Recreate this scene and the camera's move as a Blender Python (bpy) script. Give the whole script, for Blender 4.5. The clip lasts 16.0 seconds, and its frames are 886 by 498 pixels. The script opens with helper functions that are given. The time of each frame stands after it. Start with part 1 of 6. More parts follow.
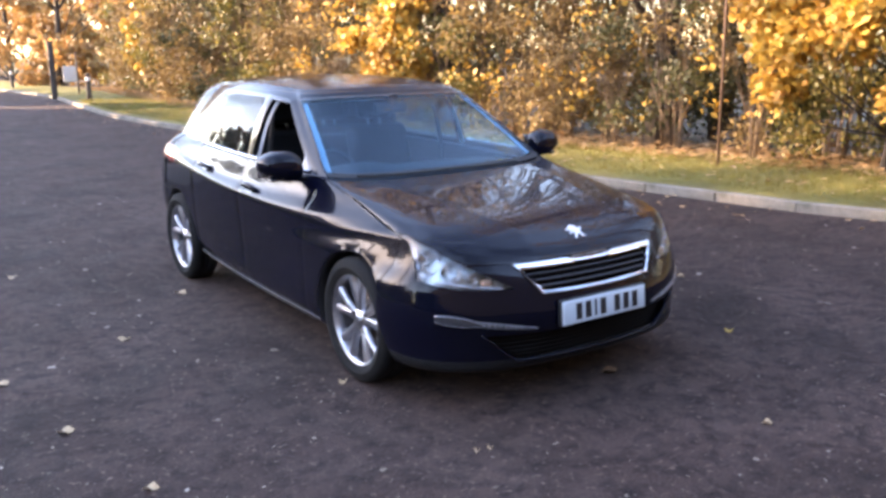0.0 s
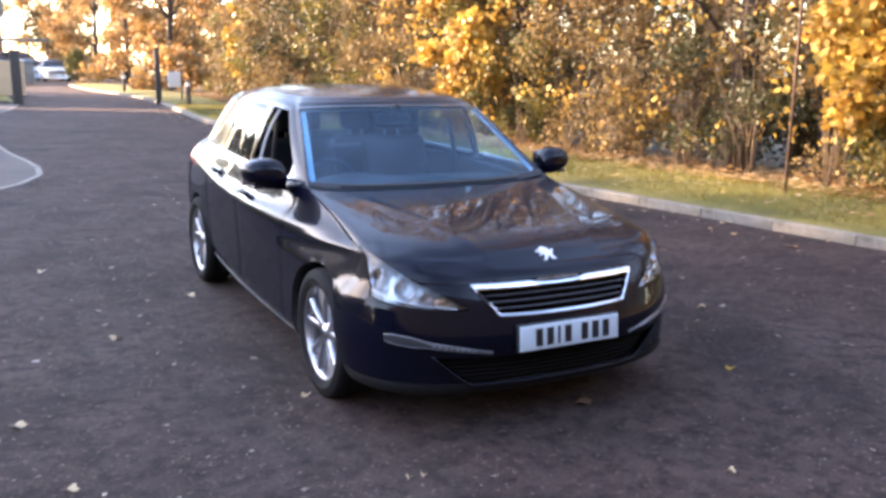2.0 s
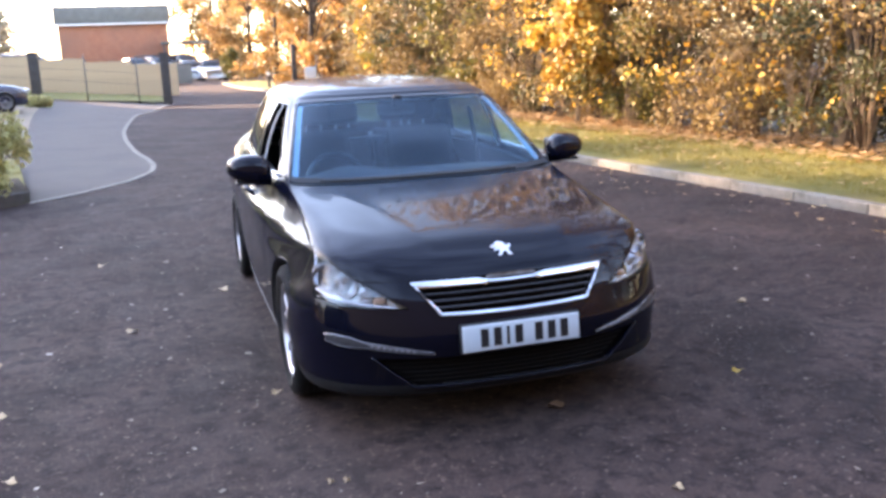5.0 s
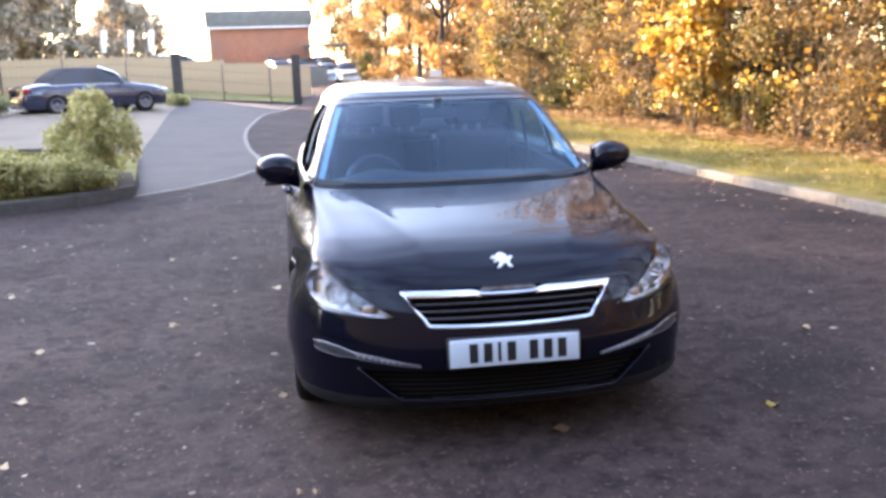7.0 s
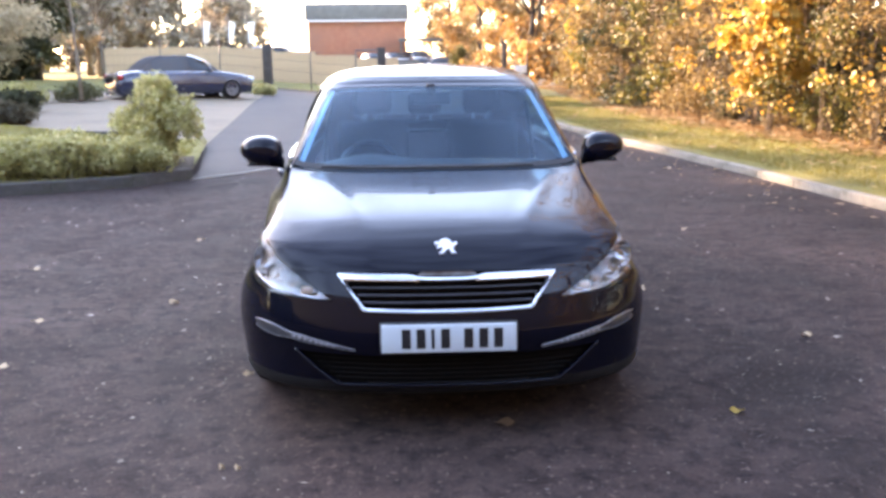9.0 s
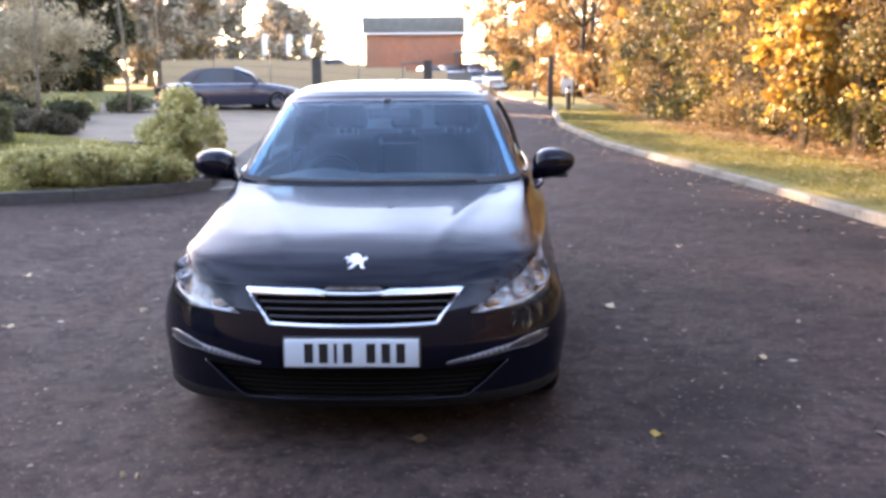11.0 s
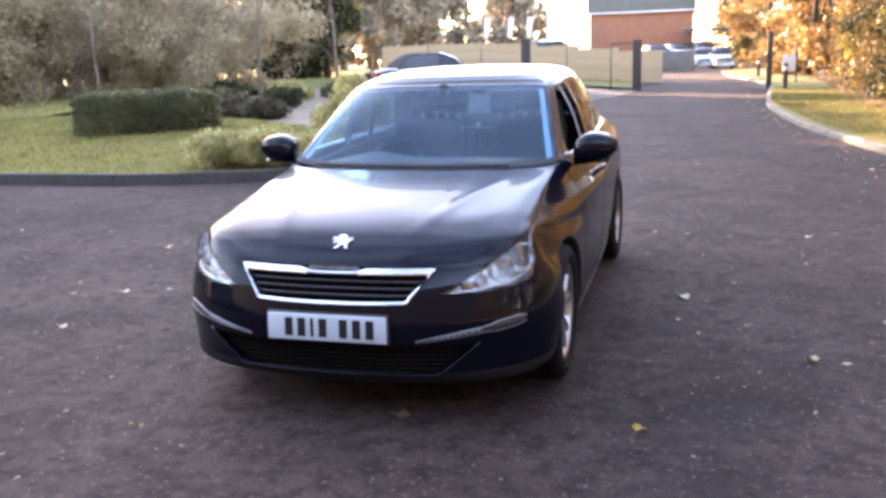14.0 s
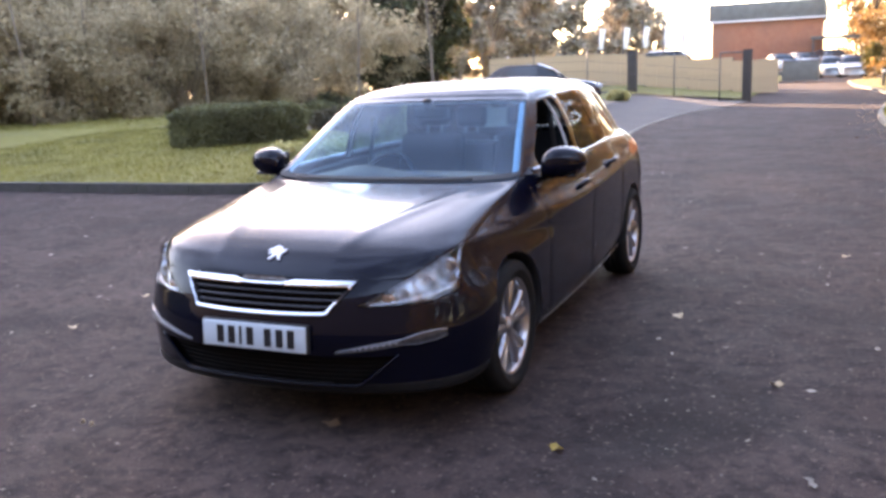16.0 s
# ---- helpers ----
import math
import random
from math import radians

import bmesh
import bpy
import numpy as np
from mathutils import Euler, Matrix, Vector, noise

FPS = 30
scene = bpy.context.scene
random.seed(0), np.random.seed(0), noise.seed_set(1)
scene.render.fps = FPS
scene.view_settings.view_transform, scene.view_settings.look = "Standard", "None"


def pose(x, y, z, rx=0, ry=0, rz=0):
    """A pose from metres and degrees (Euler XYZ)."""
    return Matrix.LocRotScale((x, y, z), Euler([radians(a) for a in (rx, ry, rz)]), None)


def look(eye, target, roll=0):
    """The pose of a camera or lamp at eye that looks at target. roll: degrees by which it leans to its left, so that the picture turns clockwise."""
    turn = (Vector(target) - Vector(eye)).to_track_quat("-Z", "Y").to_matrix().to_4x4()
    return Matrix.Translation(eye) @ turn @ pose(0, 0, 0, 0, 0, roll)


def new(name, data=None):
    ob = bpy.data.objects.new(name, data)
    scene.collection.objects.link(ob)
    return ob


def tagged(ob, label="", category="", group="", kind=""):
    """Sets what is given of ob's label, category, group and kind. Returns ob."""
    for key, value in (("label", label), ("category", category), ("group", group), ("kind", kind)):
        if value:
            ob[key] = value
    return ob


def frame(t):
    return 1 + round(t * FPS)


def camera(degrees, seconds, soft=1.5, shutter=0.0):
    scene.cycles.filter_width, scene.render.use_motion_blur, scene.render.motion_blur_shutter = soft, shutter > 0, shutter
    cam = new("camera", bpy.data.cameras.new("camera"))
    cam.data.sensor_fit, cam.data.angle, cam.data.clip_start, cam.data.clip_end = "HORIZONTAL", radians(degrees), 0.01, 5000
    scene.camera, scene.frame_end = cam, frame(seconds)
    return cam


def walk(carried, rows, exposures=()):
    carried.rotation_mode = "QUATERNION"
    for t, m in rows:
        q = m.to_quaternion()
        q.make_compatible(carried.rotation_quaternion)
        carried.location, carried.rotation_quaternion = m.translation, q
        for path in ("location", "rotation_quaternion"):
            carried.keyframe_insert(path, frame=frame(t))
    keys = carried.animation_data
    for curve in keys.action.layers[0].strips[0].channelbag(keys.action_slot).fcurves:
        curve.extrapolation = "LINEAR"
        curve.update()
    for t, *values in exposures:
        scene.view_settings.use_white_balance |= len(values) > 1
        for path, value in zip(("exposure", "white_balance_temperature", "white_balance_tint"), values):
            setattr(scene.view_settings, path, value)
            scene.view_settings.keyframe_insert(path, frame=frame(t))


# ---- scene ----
import functools

cam = camera(52.8, 16.0, soft=3.2)
PATH = [
    (0, (-2.863, -3.764, 1.62), (-1.769, -2.148, 1.183), -1.0),
    (0.5, (-2.7, -3.91, 1.627), (-1.69, -2.236, 1.207), -0.7),
    (1, (-2.579, -4.003, 1.62), (-1.632, -2.294, 1.196), -0.1),
    (1.5, (-2.445, -4.002, 1.605), (-1.504, -2.29, 1.177), -0.8),
    (2, (-2.247, -3.967, 1.596), (-1.343, -2.23, 1.192), 0.5),
    (2.5, (-2.077, -3.967, 1.596), (-1.229, -2.211, 1.154), -0.7),
    (3, (-1.89, -4.085, 1.61), (-1.151, -2.277, 1.177), -0.6),
    (3.5, (-1.755, -4.149, 1.618), (-1.08, -2.319, 1.175), -1.4),
    (4, (-1.635, -4.139, 1.61), (-0.969, -2.305, 1.169), -2.3),
    (6.5, (-0.899, -4.199, 1.568), (-0.549, -2.274, 1.154), -1.4),
    (7, (-0.766, -4.136, 1.559), (-0.474, -2.201, 1.149), -1.7),
    (7.5, (-0.607, -4.185, 1.554), (-0.354, -2.243, 1.15), -1.8),
    (8, (-0.424, -4.261, 1.545), (-0.261, -2.313, 1.123), -1.2),
    (8.5, (-0.304, -4.239, 1.507), (-0.192, -2.287, 1.087), -1.5),
    (9, (-0.161, -4.149, 1.489), (-0.077, -2.194, 1.075), -0.6),
    (11.5, (0.562, -4.156, 1.501), (0.443, -2.197, 1.117), -0.8),
    (12, (0.692, -4.112, 1.498), (0.478, -2.165, 1.093), -1.3),
    (12.5, (0.891, -4.148, 1.496), (0.581, -2.219, 1.066), -2.2),
    (13, (1.098, -4.227, 1.505), (0.702, -2.316, 1.069), -2.5),
    (13.5, (1.24, -4.183, 1.479), (0.768, -2.284, 1.068), -3.3),
    (14, (1.452, -4.092, 1.503), (0.901, -2.215, 1.087), -1.8),
    (14.5, (1.645, -4.068, 1.5), (1.092, -2.186, 1.107), -2.7),
    (15, (1.906, -4.086, 1.511), (1.248, -2.24, 1.113), -2.5),
    (15.5, (2.069, -4.031, 1.492), (1.309, -2.222, 1.105), -3.1),
    (16, (2.232, -3.847, 1.492), (1.426, -2.057, 1.11), -2.3),
]
walk(cam, [(t, look(eye, target, roll)) for t, eye, target, roll in PATH],
     [(0.0, 3.46, 7450, 27), (4.0, 3.56, 7600, 27), (6.5, 3.71, 7850, 28), (9.0, 3.79, 7950, 28), (11.5, 3.54, 7950, 29), (13.5, 3.72, 8050, 30), (14.7, 3.68, 8150, 31), (15.5, 3.47, 8150, 31), (16.0, 3.47, 8150, 31)])

# ---- light ----
SUN_AZ, SUN_EL = radians(-50), radians(15)
sun_dir = Vector((math.sin(SUN_AZ) * math.cos(SUN_EL), math.cos(SUN_AZ) * math.cos(SUN_EL), math.sin(SUN_EL)))
world = bpy.data.worlds.new("sky")
scene.world = world
world.use_nodes = True
wn = world.node_tree.nodes
wn.clear()
sky = wn.new("ShaderNodeTexSky")
sky.sky_type, sky.sun_disc = "NISHITA", False
sky.sun_elevation, sky.sun_rotation = SUN_EL, SUN_AZ
sky.dust_density, sky.air_density, sky.ozone_density = 0.5, 1.0, 1.8
wbg = wn.new("ShaderNodeBackground")
wbg.inputs["Strength"].default_value = 0.15
wout = wn.new("ShaderNodeOutputWorld")
# added broken thin clouds, themselves unseen, to patch the bonnet's reflections
added_cloud = wn.new("ShaderNodeTexNoise")
added_cloud.inputs["Scale"].default_value, added_cloud.inputs["Detail"].default_value, added_cloud.inputs["Roughness"].default_value = 3.2, 4.0, 0.5
cloud_way = wn.new("ShaderNodeTexCoord")
world.node_tree.links.new(cloud_way.outputs["Generated"], added_cloud.inputs["Vector"])
veil = wn.new("ShaderNodeMapRange")
for slot, value in ((1, 0.38), (2, 0.62), (3, 0.58), (4, 1.42)):
    veil.inputs[slot].default_value = value
world.node_tree.links.new(added_cloud.outputs["Fac"], veil.inputs[0])
clouded = wn.new("ShaderNodeVectorMath")
clouded.operation = "SCALE"
world.node_tree.links.new(sky.outputs[0], clouded.inputs[0])
world.node_tree.links.new(veil.outputs[0], clouded.inputs["Scale"])
world.node_tree.links.new(clouded.outputs[0], wbg.inputs[0])
world.node_tree.links.new(wbg.outputs[0], wout.inputs[0])
sun = new("sun", bpy.data.lights.new("sun", "SUN"))
sun.data.energy, sun.data.angle, sun.data.color = 3.3, radians(1.0), (1.0, 0.80, 0.55)
sun.matrix_world = look(sun_dir * 60, (0, 0, 0))


# ---- materials ----
def mix_color(nt, fac, a, b):
    m = nt.nodes.new("ShaderNodeMix")
    m.data_type = "RGBA"
    for sock, v in ((m.inputs[0], fac), (m.inputs[6], a), (m.inputs[7], b)):
        if isinstance(v, bpy.types.NodeSocket):
            nt.links.new(v, sock)
        elif isinstance(v, (int, float)):
            sock.default_value = v
        else:
            sock.default_value = (*v, 1)
    return m.outputs[2]


def texture(nt, scale, detail=4.0, rough=0.6, kind="noise"):
    tc = nt.nodes.new("ShaderNodeTexCoord")
    if kind == "noise":
        n = nt.nodes.new("ShaderNodeTexNoise")
        n.inputs["Detail"].default_value, n.inputs["Roughness"].default_value = detail, rough
    else:
        n = nt.nodes.new("ShaderNodeTexVoronoi")
    n.inputs["Scale"].default_value = scale
    nt.links.new(tc.outputs["Object"], n.inputs["Vector"])
    return n.outputs[0]


def ramp(nt, fac, lo, hi):
    r = nt.nodes.new("ShaderNodeMapRange")
    r.inputs[1].default_value, r.inputs[2].default_value = lo, hi
    nt.links.new(fac, r.inputs[0])
    return r.outputs[0]


def material(name, base, other=None, scale=8.0, rough=0.6, metal=0.0, bump=0.0, bump_scale=60.0, dirt=None, dirt_scale=1.2,
             coat=0.0, rough_var=0.0, spec=0.5, vary=None, sheen=0.0):
    """A surface: base colour, a second colour by noise, dirt at a larger scale, grain as bump; vary: a colour by piece."""
    m = bpy.data.materials.new(name)
    m.use_nodes = True
    nt = m.node_tree
    p = nt.nodes["Principled BSDF"]
    p.inputs["Roughness"].default_value, p.inputs["Metallic"].default_value = rough, metal
    p.inputs["Coat Weight"].default_value, p.inputs["Specular IOR Level"].default_value = coat, spec
    p.inputs["Coat Roughness"].default_value = 0.03
    p.inputs["Sheen Weight"].default_value = sheen
    col = None
    if other is not None:
        col = mix_color(nt, ramp(nt, texture(nt, scale), 0.35, 0.65), base, other)
    if dirt is not None:
        col = mix_color(nt, ramp(nt, texture(nt, dirt_scale, 6), 0.45, 0.75), col or base, dirt)
    if vary is not None:
        g = nt.nodes.new("ShaderNodeNewGeometry")
        col = mix_color(nt, g.outputs["Random Per Island"], col or base, vary)
    if col is None:
        p.inputs["Base Color"].default_value = (*base, 1)
    else:
        nt.links.new(col, p.inputs["Base Color"])
    if rough_var:
        r = nt.nodes.new("ShaderNodeMapRange")
        r.inputs[1].default_value, r.inputs[2].default_value = 0.3, 0.7
        r.inputs[3].default_value, r.inputs[4].default_value = rough - rough_var, rough + rough_var
        nt.links.new(texture(nt, dirt_scale * 3, 5), r.inputs[0])
        nt.links.new(r.outputs[0], p.inputs["Roughness"])
    if bump:
        b = nt.nodes.new("ShaderNodeBump")
        b.inputs["Strength"].default_value, b.inputs["Distance"].default_value = bump, 0.02
        nt.links.new(texture(nt, bump_scale, 3), b.inputs["Height"])
        nt.links.new(b.outputs[0], p.inputs["Normal"])
    return m


def leaf_material(name, colours, rough=0.55, through_light=0.35):
    """Leaves: a colour for each leaf out of a few, with some light passing through."""
    m = bpy.data.materials.new(name)
    m.use_nodes = True
    nt = m.node_tree
    p = nt.nodes["Principled BSDF"]
    g = nt.nodes.new("ShaderNodeNewGeometry")
    cr = nt.nodes.new("ShaderNodeValToRGB")
    cr.color_ramp.interpolation = "LINEAR"
    while len(cr.color_ramp.elements) < len(colours):
        cr.color_ramp.elements.new(0.5)
    for i, c in enumerate(colours):
        cr.color_ramp.elements[i].position = i / max(1, len(colours) - 1)
        cr.color_ramp.elements[i].color = (*c, 1)
    nt.links.new(g.outputs["Random Per Island"], cr.inputs[0])
    col = mix_color(nt, ramp(nt, texture(nt, 1.3, 3), 0.35, 0.7), cr.outputs[0], (colours[0][0] * 0.6, colours[0][1] * 0.6, colours[0][2] * 0.6))
    nt.links.new(col, p.inputs["Base Color"])
    p.inputs["Roughness"].default_value = rough
    t = nt.nodes.new("ShaderNodeBsdfTranslucent")
    nt.links.new(col, t.inputs[0])
    mx = nt.nodes.new("ShaderNodeMixShader")
    mx.inputs[0].default_value = through_light
    nt.links.new(p.outputs[0], mx.inputs[1])
    nt.links.new(t.outputs[0], mx.inputs[2])
    nt.links.new(mx.outputs[0], nt.nodes["Material Output"].inputs[0])
    return m


def glass_material(name, tint, dust_sky_film=0.02, gloss=0.045, film_colour=(0.5, 0.5, 0.5), grazing=0.65):
    """A window pane: clear tinted glass whose gloss grows towards grazing, under a thin dusty film, blue on the
    windscreen for reflected sky.
    """
    m = bpy.data.materials.new(name)
    m.use_nodes = True
    nt = m.node_tree
    nt.nodes.remove(nt.nodes["Principled BSDF"])
    lw = nt.nodes.new("ShaderNodeLayerWeight")
    lw.inputs[0].default_value = 0.5
    pw = nt.nodes.new("ShaderNodeMath")
    pw.operation = "POWER"
    pw.inputs[1].default_value = 5.0
    nt.links.new(lw.outputs["Facing"], pw.inputs[0])
    fr = nt.nodes.new("ShaderNodeMapRange")
    fr.inputs[3].default_value, fr.inputs[4].default_value = gloss, grazing
    nt.links.new(pw.outputs[0], fr.inputs[0])
    tr = nt.nodes.new("ShaderNodeBsdfTransparent")
    tr.inputs[0].default_value = (*tint, 1)
    gl = nt.nodes.new("ShaderNodeBsdfGlossy")
    gl.inputs["Roughness"].default_value = 0.015
    mx = nt.nodes.new("ShaderNodeMixShader")
    nt.links.new(fr.outputs[0], mx.inputs[0])
    nt.links.new(tr.outputs[0], mx.inputs[1])
    nt.links.new(gl.outputs[0], mx.inputs[2])
    film = nt.nodes.new("ShaderNodeBsdfDiffuse")
    film.inputs[0].default_value = (*film_colour, 1)
    m2 = nt.nodes.new("ShaderNodeMixShader")
    m2.inputs[0].default_value = dust_sky_film
    nt.links.new(mx.outputs[0], m2.inputs[1])
    nt.links.new(film.outputs[0], m2.inputs[2])
    nt.links.new(m2.outputs[0], nt.nodes["Material Output"].inputs[0])
    return m


PAINT = material("car_paint", (0.0015, 0.0021, 0.0076), (0.0021, 0.0028, 0.0098), 900, rough=0.25, metal=0.0, coat=0.50, spec=0.05, dirt=(0.0023, 0.0029, 0.0075), dirt_scale=2.2)
PLASTIC = material("black_plastic", (0.012, 0.012, 0.013), (0.02, 0.02, 0.021), 30, rough=0.5, bump=0.1, bump_scale=400)
TRIM = material("gloss_black_trim", (0.006, 0.006, 0.007), rough=0.12, coat=0.6)
VALANCE = material("satin_black_plastic", (0.009, 0.009, 0.0095), (0.013, 0.013, 0.0135), 30, rough=0.45, spec=0.25)
MATT = material("matt_black_grid", (0.008, 0.008, 0.0085), (0.012, 0.012, 0.012), 60, rough=0.9, spec=0.1)
SLAT = material("grey_plastic_slat", (0.030, 0.029, 0.034), (0.040, 0.039, 0.045), 30, rough=0.5)
RUBBER = material("tyre_rubber", (0.009, 0.009, 0.0095), (0.014, 0.0135, 0.013), 14, rough=0.85, spec=0.2, bump=0.15, bump_scale=150)
CHROME = material("chrome", (0.82, 0.83, 0.85), rough=0.08, metal=1.0)
ALLOY = material("silver_alloy", (0.46, 0.46, 0.48), (0.35, 0.35, 0.37), 20, rough=0.28, metal=0.88, coat=0.5)
LAMP_SILVER = material("lamp_silver", (0.84, 0.85, 0.87), (0.74, 0.75, 0.77), 30, rough=0.3, metal=0.4)
LAMP_GREY = material("lamp_housing_grey", (0.44, 0.49, 0.51), (0.09, 0.105, 0.115), 15, rough=0.2, metal=0.9)
DULLSILVER = material("dull_silver", (0.20, 0.20, 0.205), (0.13, 0.13, 0.135), 40, rough=0.42, metal=0.5)
BLADE = material("smoked_grey", (0.075, 0.075, 0.08), (0.045, 0.045, 0.05), 40, rough=0.3, metal=0.4, coat=0.5)
STEEL = material("brake_steel", (0.18, 0.17, 0.16), (0.1, 0.08, 0.07), 20, rough=0.45, metal=0.9)
INTERIOR = material("dark_interior", (0.018, 0.018, 0.020), (0.028, 0.028, 0.030), 40, rough=0.7, bump=0.1, bump_scale=300)
FABRIC = material("seat_fabric", (0.012, 0.0125, 0.014), (0.02, 0.021, 0.024), 160, rough=0.95, bump=0.2, bump_scale=500, spec=0.1)
HEADLINER = material("grey_headliner", (0.48, 0.48, 0.47), (0.42, 0.42, 0.42), 60, rough=0.9)
PALELINING = material("pale_pillar_lining", (0.72, 0.75, 0.78), (0.66, 0.69, 0.72), 50, rough=0.85)
# the windscreen's blue film paints in the reflection of the sky
GLASS = glass_material("windscreen_glass", (0.60, 0.82, 0.92), 0.016, 0.042, (0.16, 0.42, 0.72), 0.95)
GLASS_SIDE = glass_material("side_glass", (0.55, 0.60, 0.62), 0.006, 0.04)
LENS = glass_material("lamp_lens", (0.97, 0.98, 0.99), 0.004, 0.04)
PLATE = material("plate_white", (0.56, 0.65, 0.70), (0.52, 0.61, 0.66), 6, rough=0.35)
INK = material("plate_black", (0.012, 0.012, 0.014), rough=0.5)
AMBER = material("amber_lens", (0.50, 0.30, 0.20), rough=0.2, coat=0.5)
REDLENS = material("red_lens", (0.42, 0.02, 0.015), rough=0.15, coat=0.6)


# ---- mesh helpers ----
def mesh_of(name, verts, faces, mat, smooth=True):
    me = bpy.data.meshes.new(name)
    me.from_pydata([tuple(map(float, v)) for v in verts], [], [tuple(map(int, f)) for f in faces])
    me.materials.append(mat)
    if smooth:
        me.shade_smooth()
    me.update()
    return me


def part_mesh(name, me, parent, label=""):
    ob = new(name, me)
    ob.parent = parent
    return tagged(ob, label=label)


def part(name, bm, mat, parent, label="", smooth=True):
    me = bpy.data.meshes.new(name)
    bm.to_mesh(me)
    bm.free()
    me.materials.append(mat)
    if smooth:
        me.shade_smooth()
    return part_mesh(name, me, parent, label)


def thing(name, at, label, category, group="", kind=""):
    e = new(name)
    e.matrix_world = Matrix.Translation(at)
    e.empty_display_size = 0.2
    return tagged(e, label, category, group, kind)


def bm_box(cx, cy, cz, sx, sy, sz, bevel=0.0, turn=None, seg=2):
    bm = bmesh.new()
    bmesh.ops.create_cube(bm, size=1.0)
    bmesh.ops.scale(bm, vec=(sx, sy, sz), verts=bm.verts)
    if bevel:
        bmesh.ops.bevel(bm, geom=bm.edges[:], offset=bevel, segments=seg, affect="EDGES", profile=0.5)
    if turn is not None:
        bmesh.ops.transform(bm, matrix=turn, verts=bm.verts)
    bmesh.ops.translate(bm, vec=(cx, cy, cz), verts=bm.verts)
    return bm


def lathe(profile, n=48, axis="x"):
    """Turns (radius, along) points about an axis; closed profiles give tori."""
    verts, faces = [], []
    k = len(profile)
    for i in range(n):
        a = 2 * math.pi * i / n
        for r, h in profile:
            c, s = r * math.cos(a), r * math.sin(a)
            verts.append((h, c, s) if axis == "x" else (c, s, h))
    for i in range(n):
        j = (i + 1) % n
        for q in range(k - 1):
            faces.append((i * k + q, j * k + q, j * k + q + 1, i * k + q + 1))
    return verts, faces


def tube(path, radii, n=8):
    """A round rod along points, with a radius at each."""
    verts, faces = [], []
    pts = [Vector(p) for p in path]
    for i, p in enumerate(pts):
        d = (pts[min(i + 1, len(pts) - 1)] - pts[max(i - 1, 0)]).normalized()
        a = d.cross(Vector((0, 0, 1)) if abs(d.z) < 0.9 else Vector((1, 0, 0))).normalized()
        b = d.cross(a)
        r = float(radii[i] if isinstance(radii, (list, tuple)) else radii)
        for q in range(n):
            w = 2 * math.pi * q / n
            verts.append(p + r * (math.cos(w) * a + math.sin(w) * b))
    for i in range(len(pts) - 1):
        for q in range(n):
            faces.append((i * n + q, i * n + (q + 1) % n, (i + 1) * n + (q + 1) % n, (i + 1) * n + q))
    faces.append(tuple(range(n))[::-1])
    faces.append(tuple((len(pts) - 1) * n + q for q in range(n)))
    return verts, faces


def joined(pieces):
    verts, faces = [], []
    for v, f in pieces:
        o = len(verts)
        verts += list(v)
        faces += [tuple(i + o for i in q) for q in f]
    return verts, faces


# ---- the lie of the land ----
def rise(x, y):
    """The ground is level round the car and climbs gently further up the drive and to its left."""
    far = max(0.0, y - 8.0)
    left = min(max(0.0, -x - 1.5), 6.0)
    return 0.007 * min(far, 40.0) + 0.0038 * left * min(far, 24.0)


def smooth_line(pts, step=0.25):
    """Points along a smooth line through a few given ones."""
    p = [Vector((*q, 0)) for q in pts]
    p = [2 * p[0] - p[1]] + p + [2 * p[-1] - p[-2]]
    out = []
    for i in range(1, len(p) - 2):
        n = max(2, int((p[i + 1] - p[i]).length / step))
        for k in range(n):
            t = k / n
            out.append(0.5 * ((2 * p[i]) + (p[i + 1] - p[i - 1]) * t + (2 * p[i - 1] - 5 * p[i] + 4 * p[i + 1] - p[i + 2]) * t * t
                              + (3 * p[i] - p[i - 1] - 3 * p[i + 1] + p[i + 2]) * t ** 3))
    out.append(p[-2])
    return out

# ---- ground ----


def asphalt_material():
    """Worn asphalt: dark binder with paler chips, patches worn pale and damp dark ones, faint stains."""
    m = material("asphalt", (0.0180, 0.0108, 0.0095), (0.092, 0.0560, 0.0480), 120, rough=0.86, bump=0.55, bump_scale=230, spec=0.3)
    nt = m.node_tree
    p = nt.nodes["Principled BSDF"]
    grain = p.inputs["Base Color"].links[0].from_socket
    damp = mix_color(nt, ramp(nt, texture(nt, 0.9, 7, 0.65), 0.46, 0.66), grain, (0.0210, 0.0128, 0.0115))
    worn = mix_color(nt, ramp(nt, texture(nt, 0.33, 8, 0.7), 0.50, 0.80), damp, (0.103, 0.067, 0.057))
    mottle = mix_color(nt, ramp(nt, texture(nt, 9, 7, 0.75), 0.46, 0.64), worn, (0.0133, 0.0082, 0.0074))
    chips = mix_color(nt, ramp(nt, texture(nt, 30, 3, 0.6), 0.60, 0.70), mottle, (0.163, 0.113, 0.093))
    nt.links.new(chips, p.inputs["Base Color"])
    rr = nt.nodes.new("ShaderNodeMapRange")
    rr.inputs[1].default_value, rr.inputs[2].default_value = 0.35, 0.7
    rr.inputs[3].default_value, rr.inputs[4].default_value = 0.78, 0.95
    nt.links.new(texture(nt, 2.2, 6), rr.inputs[0])
    nt.links.new(rr.outputs[0], p.inputs["Roughness"])
    return m


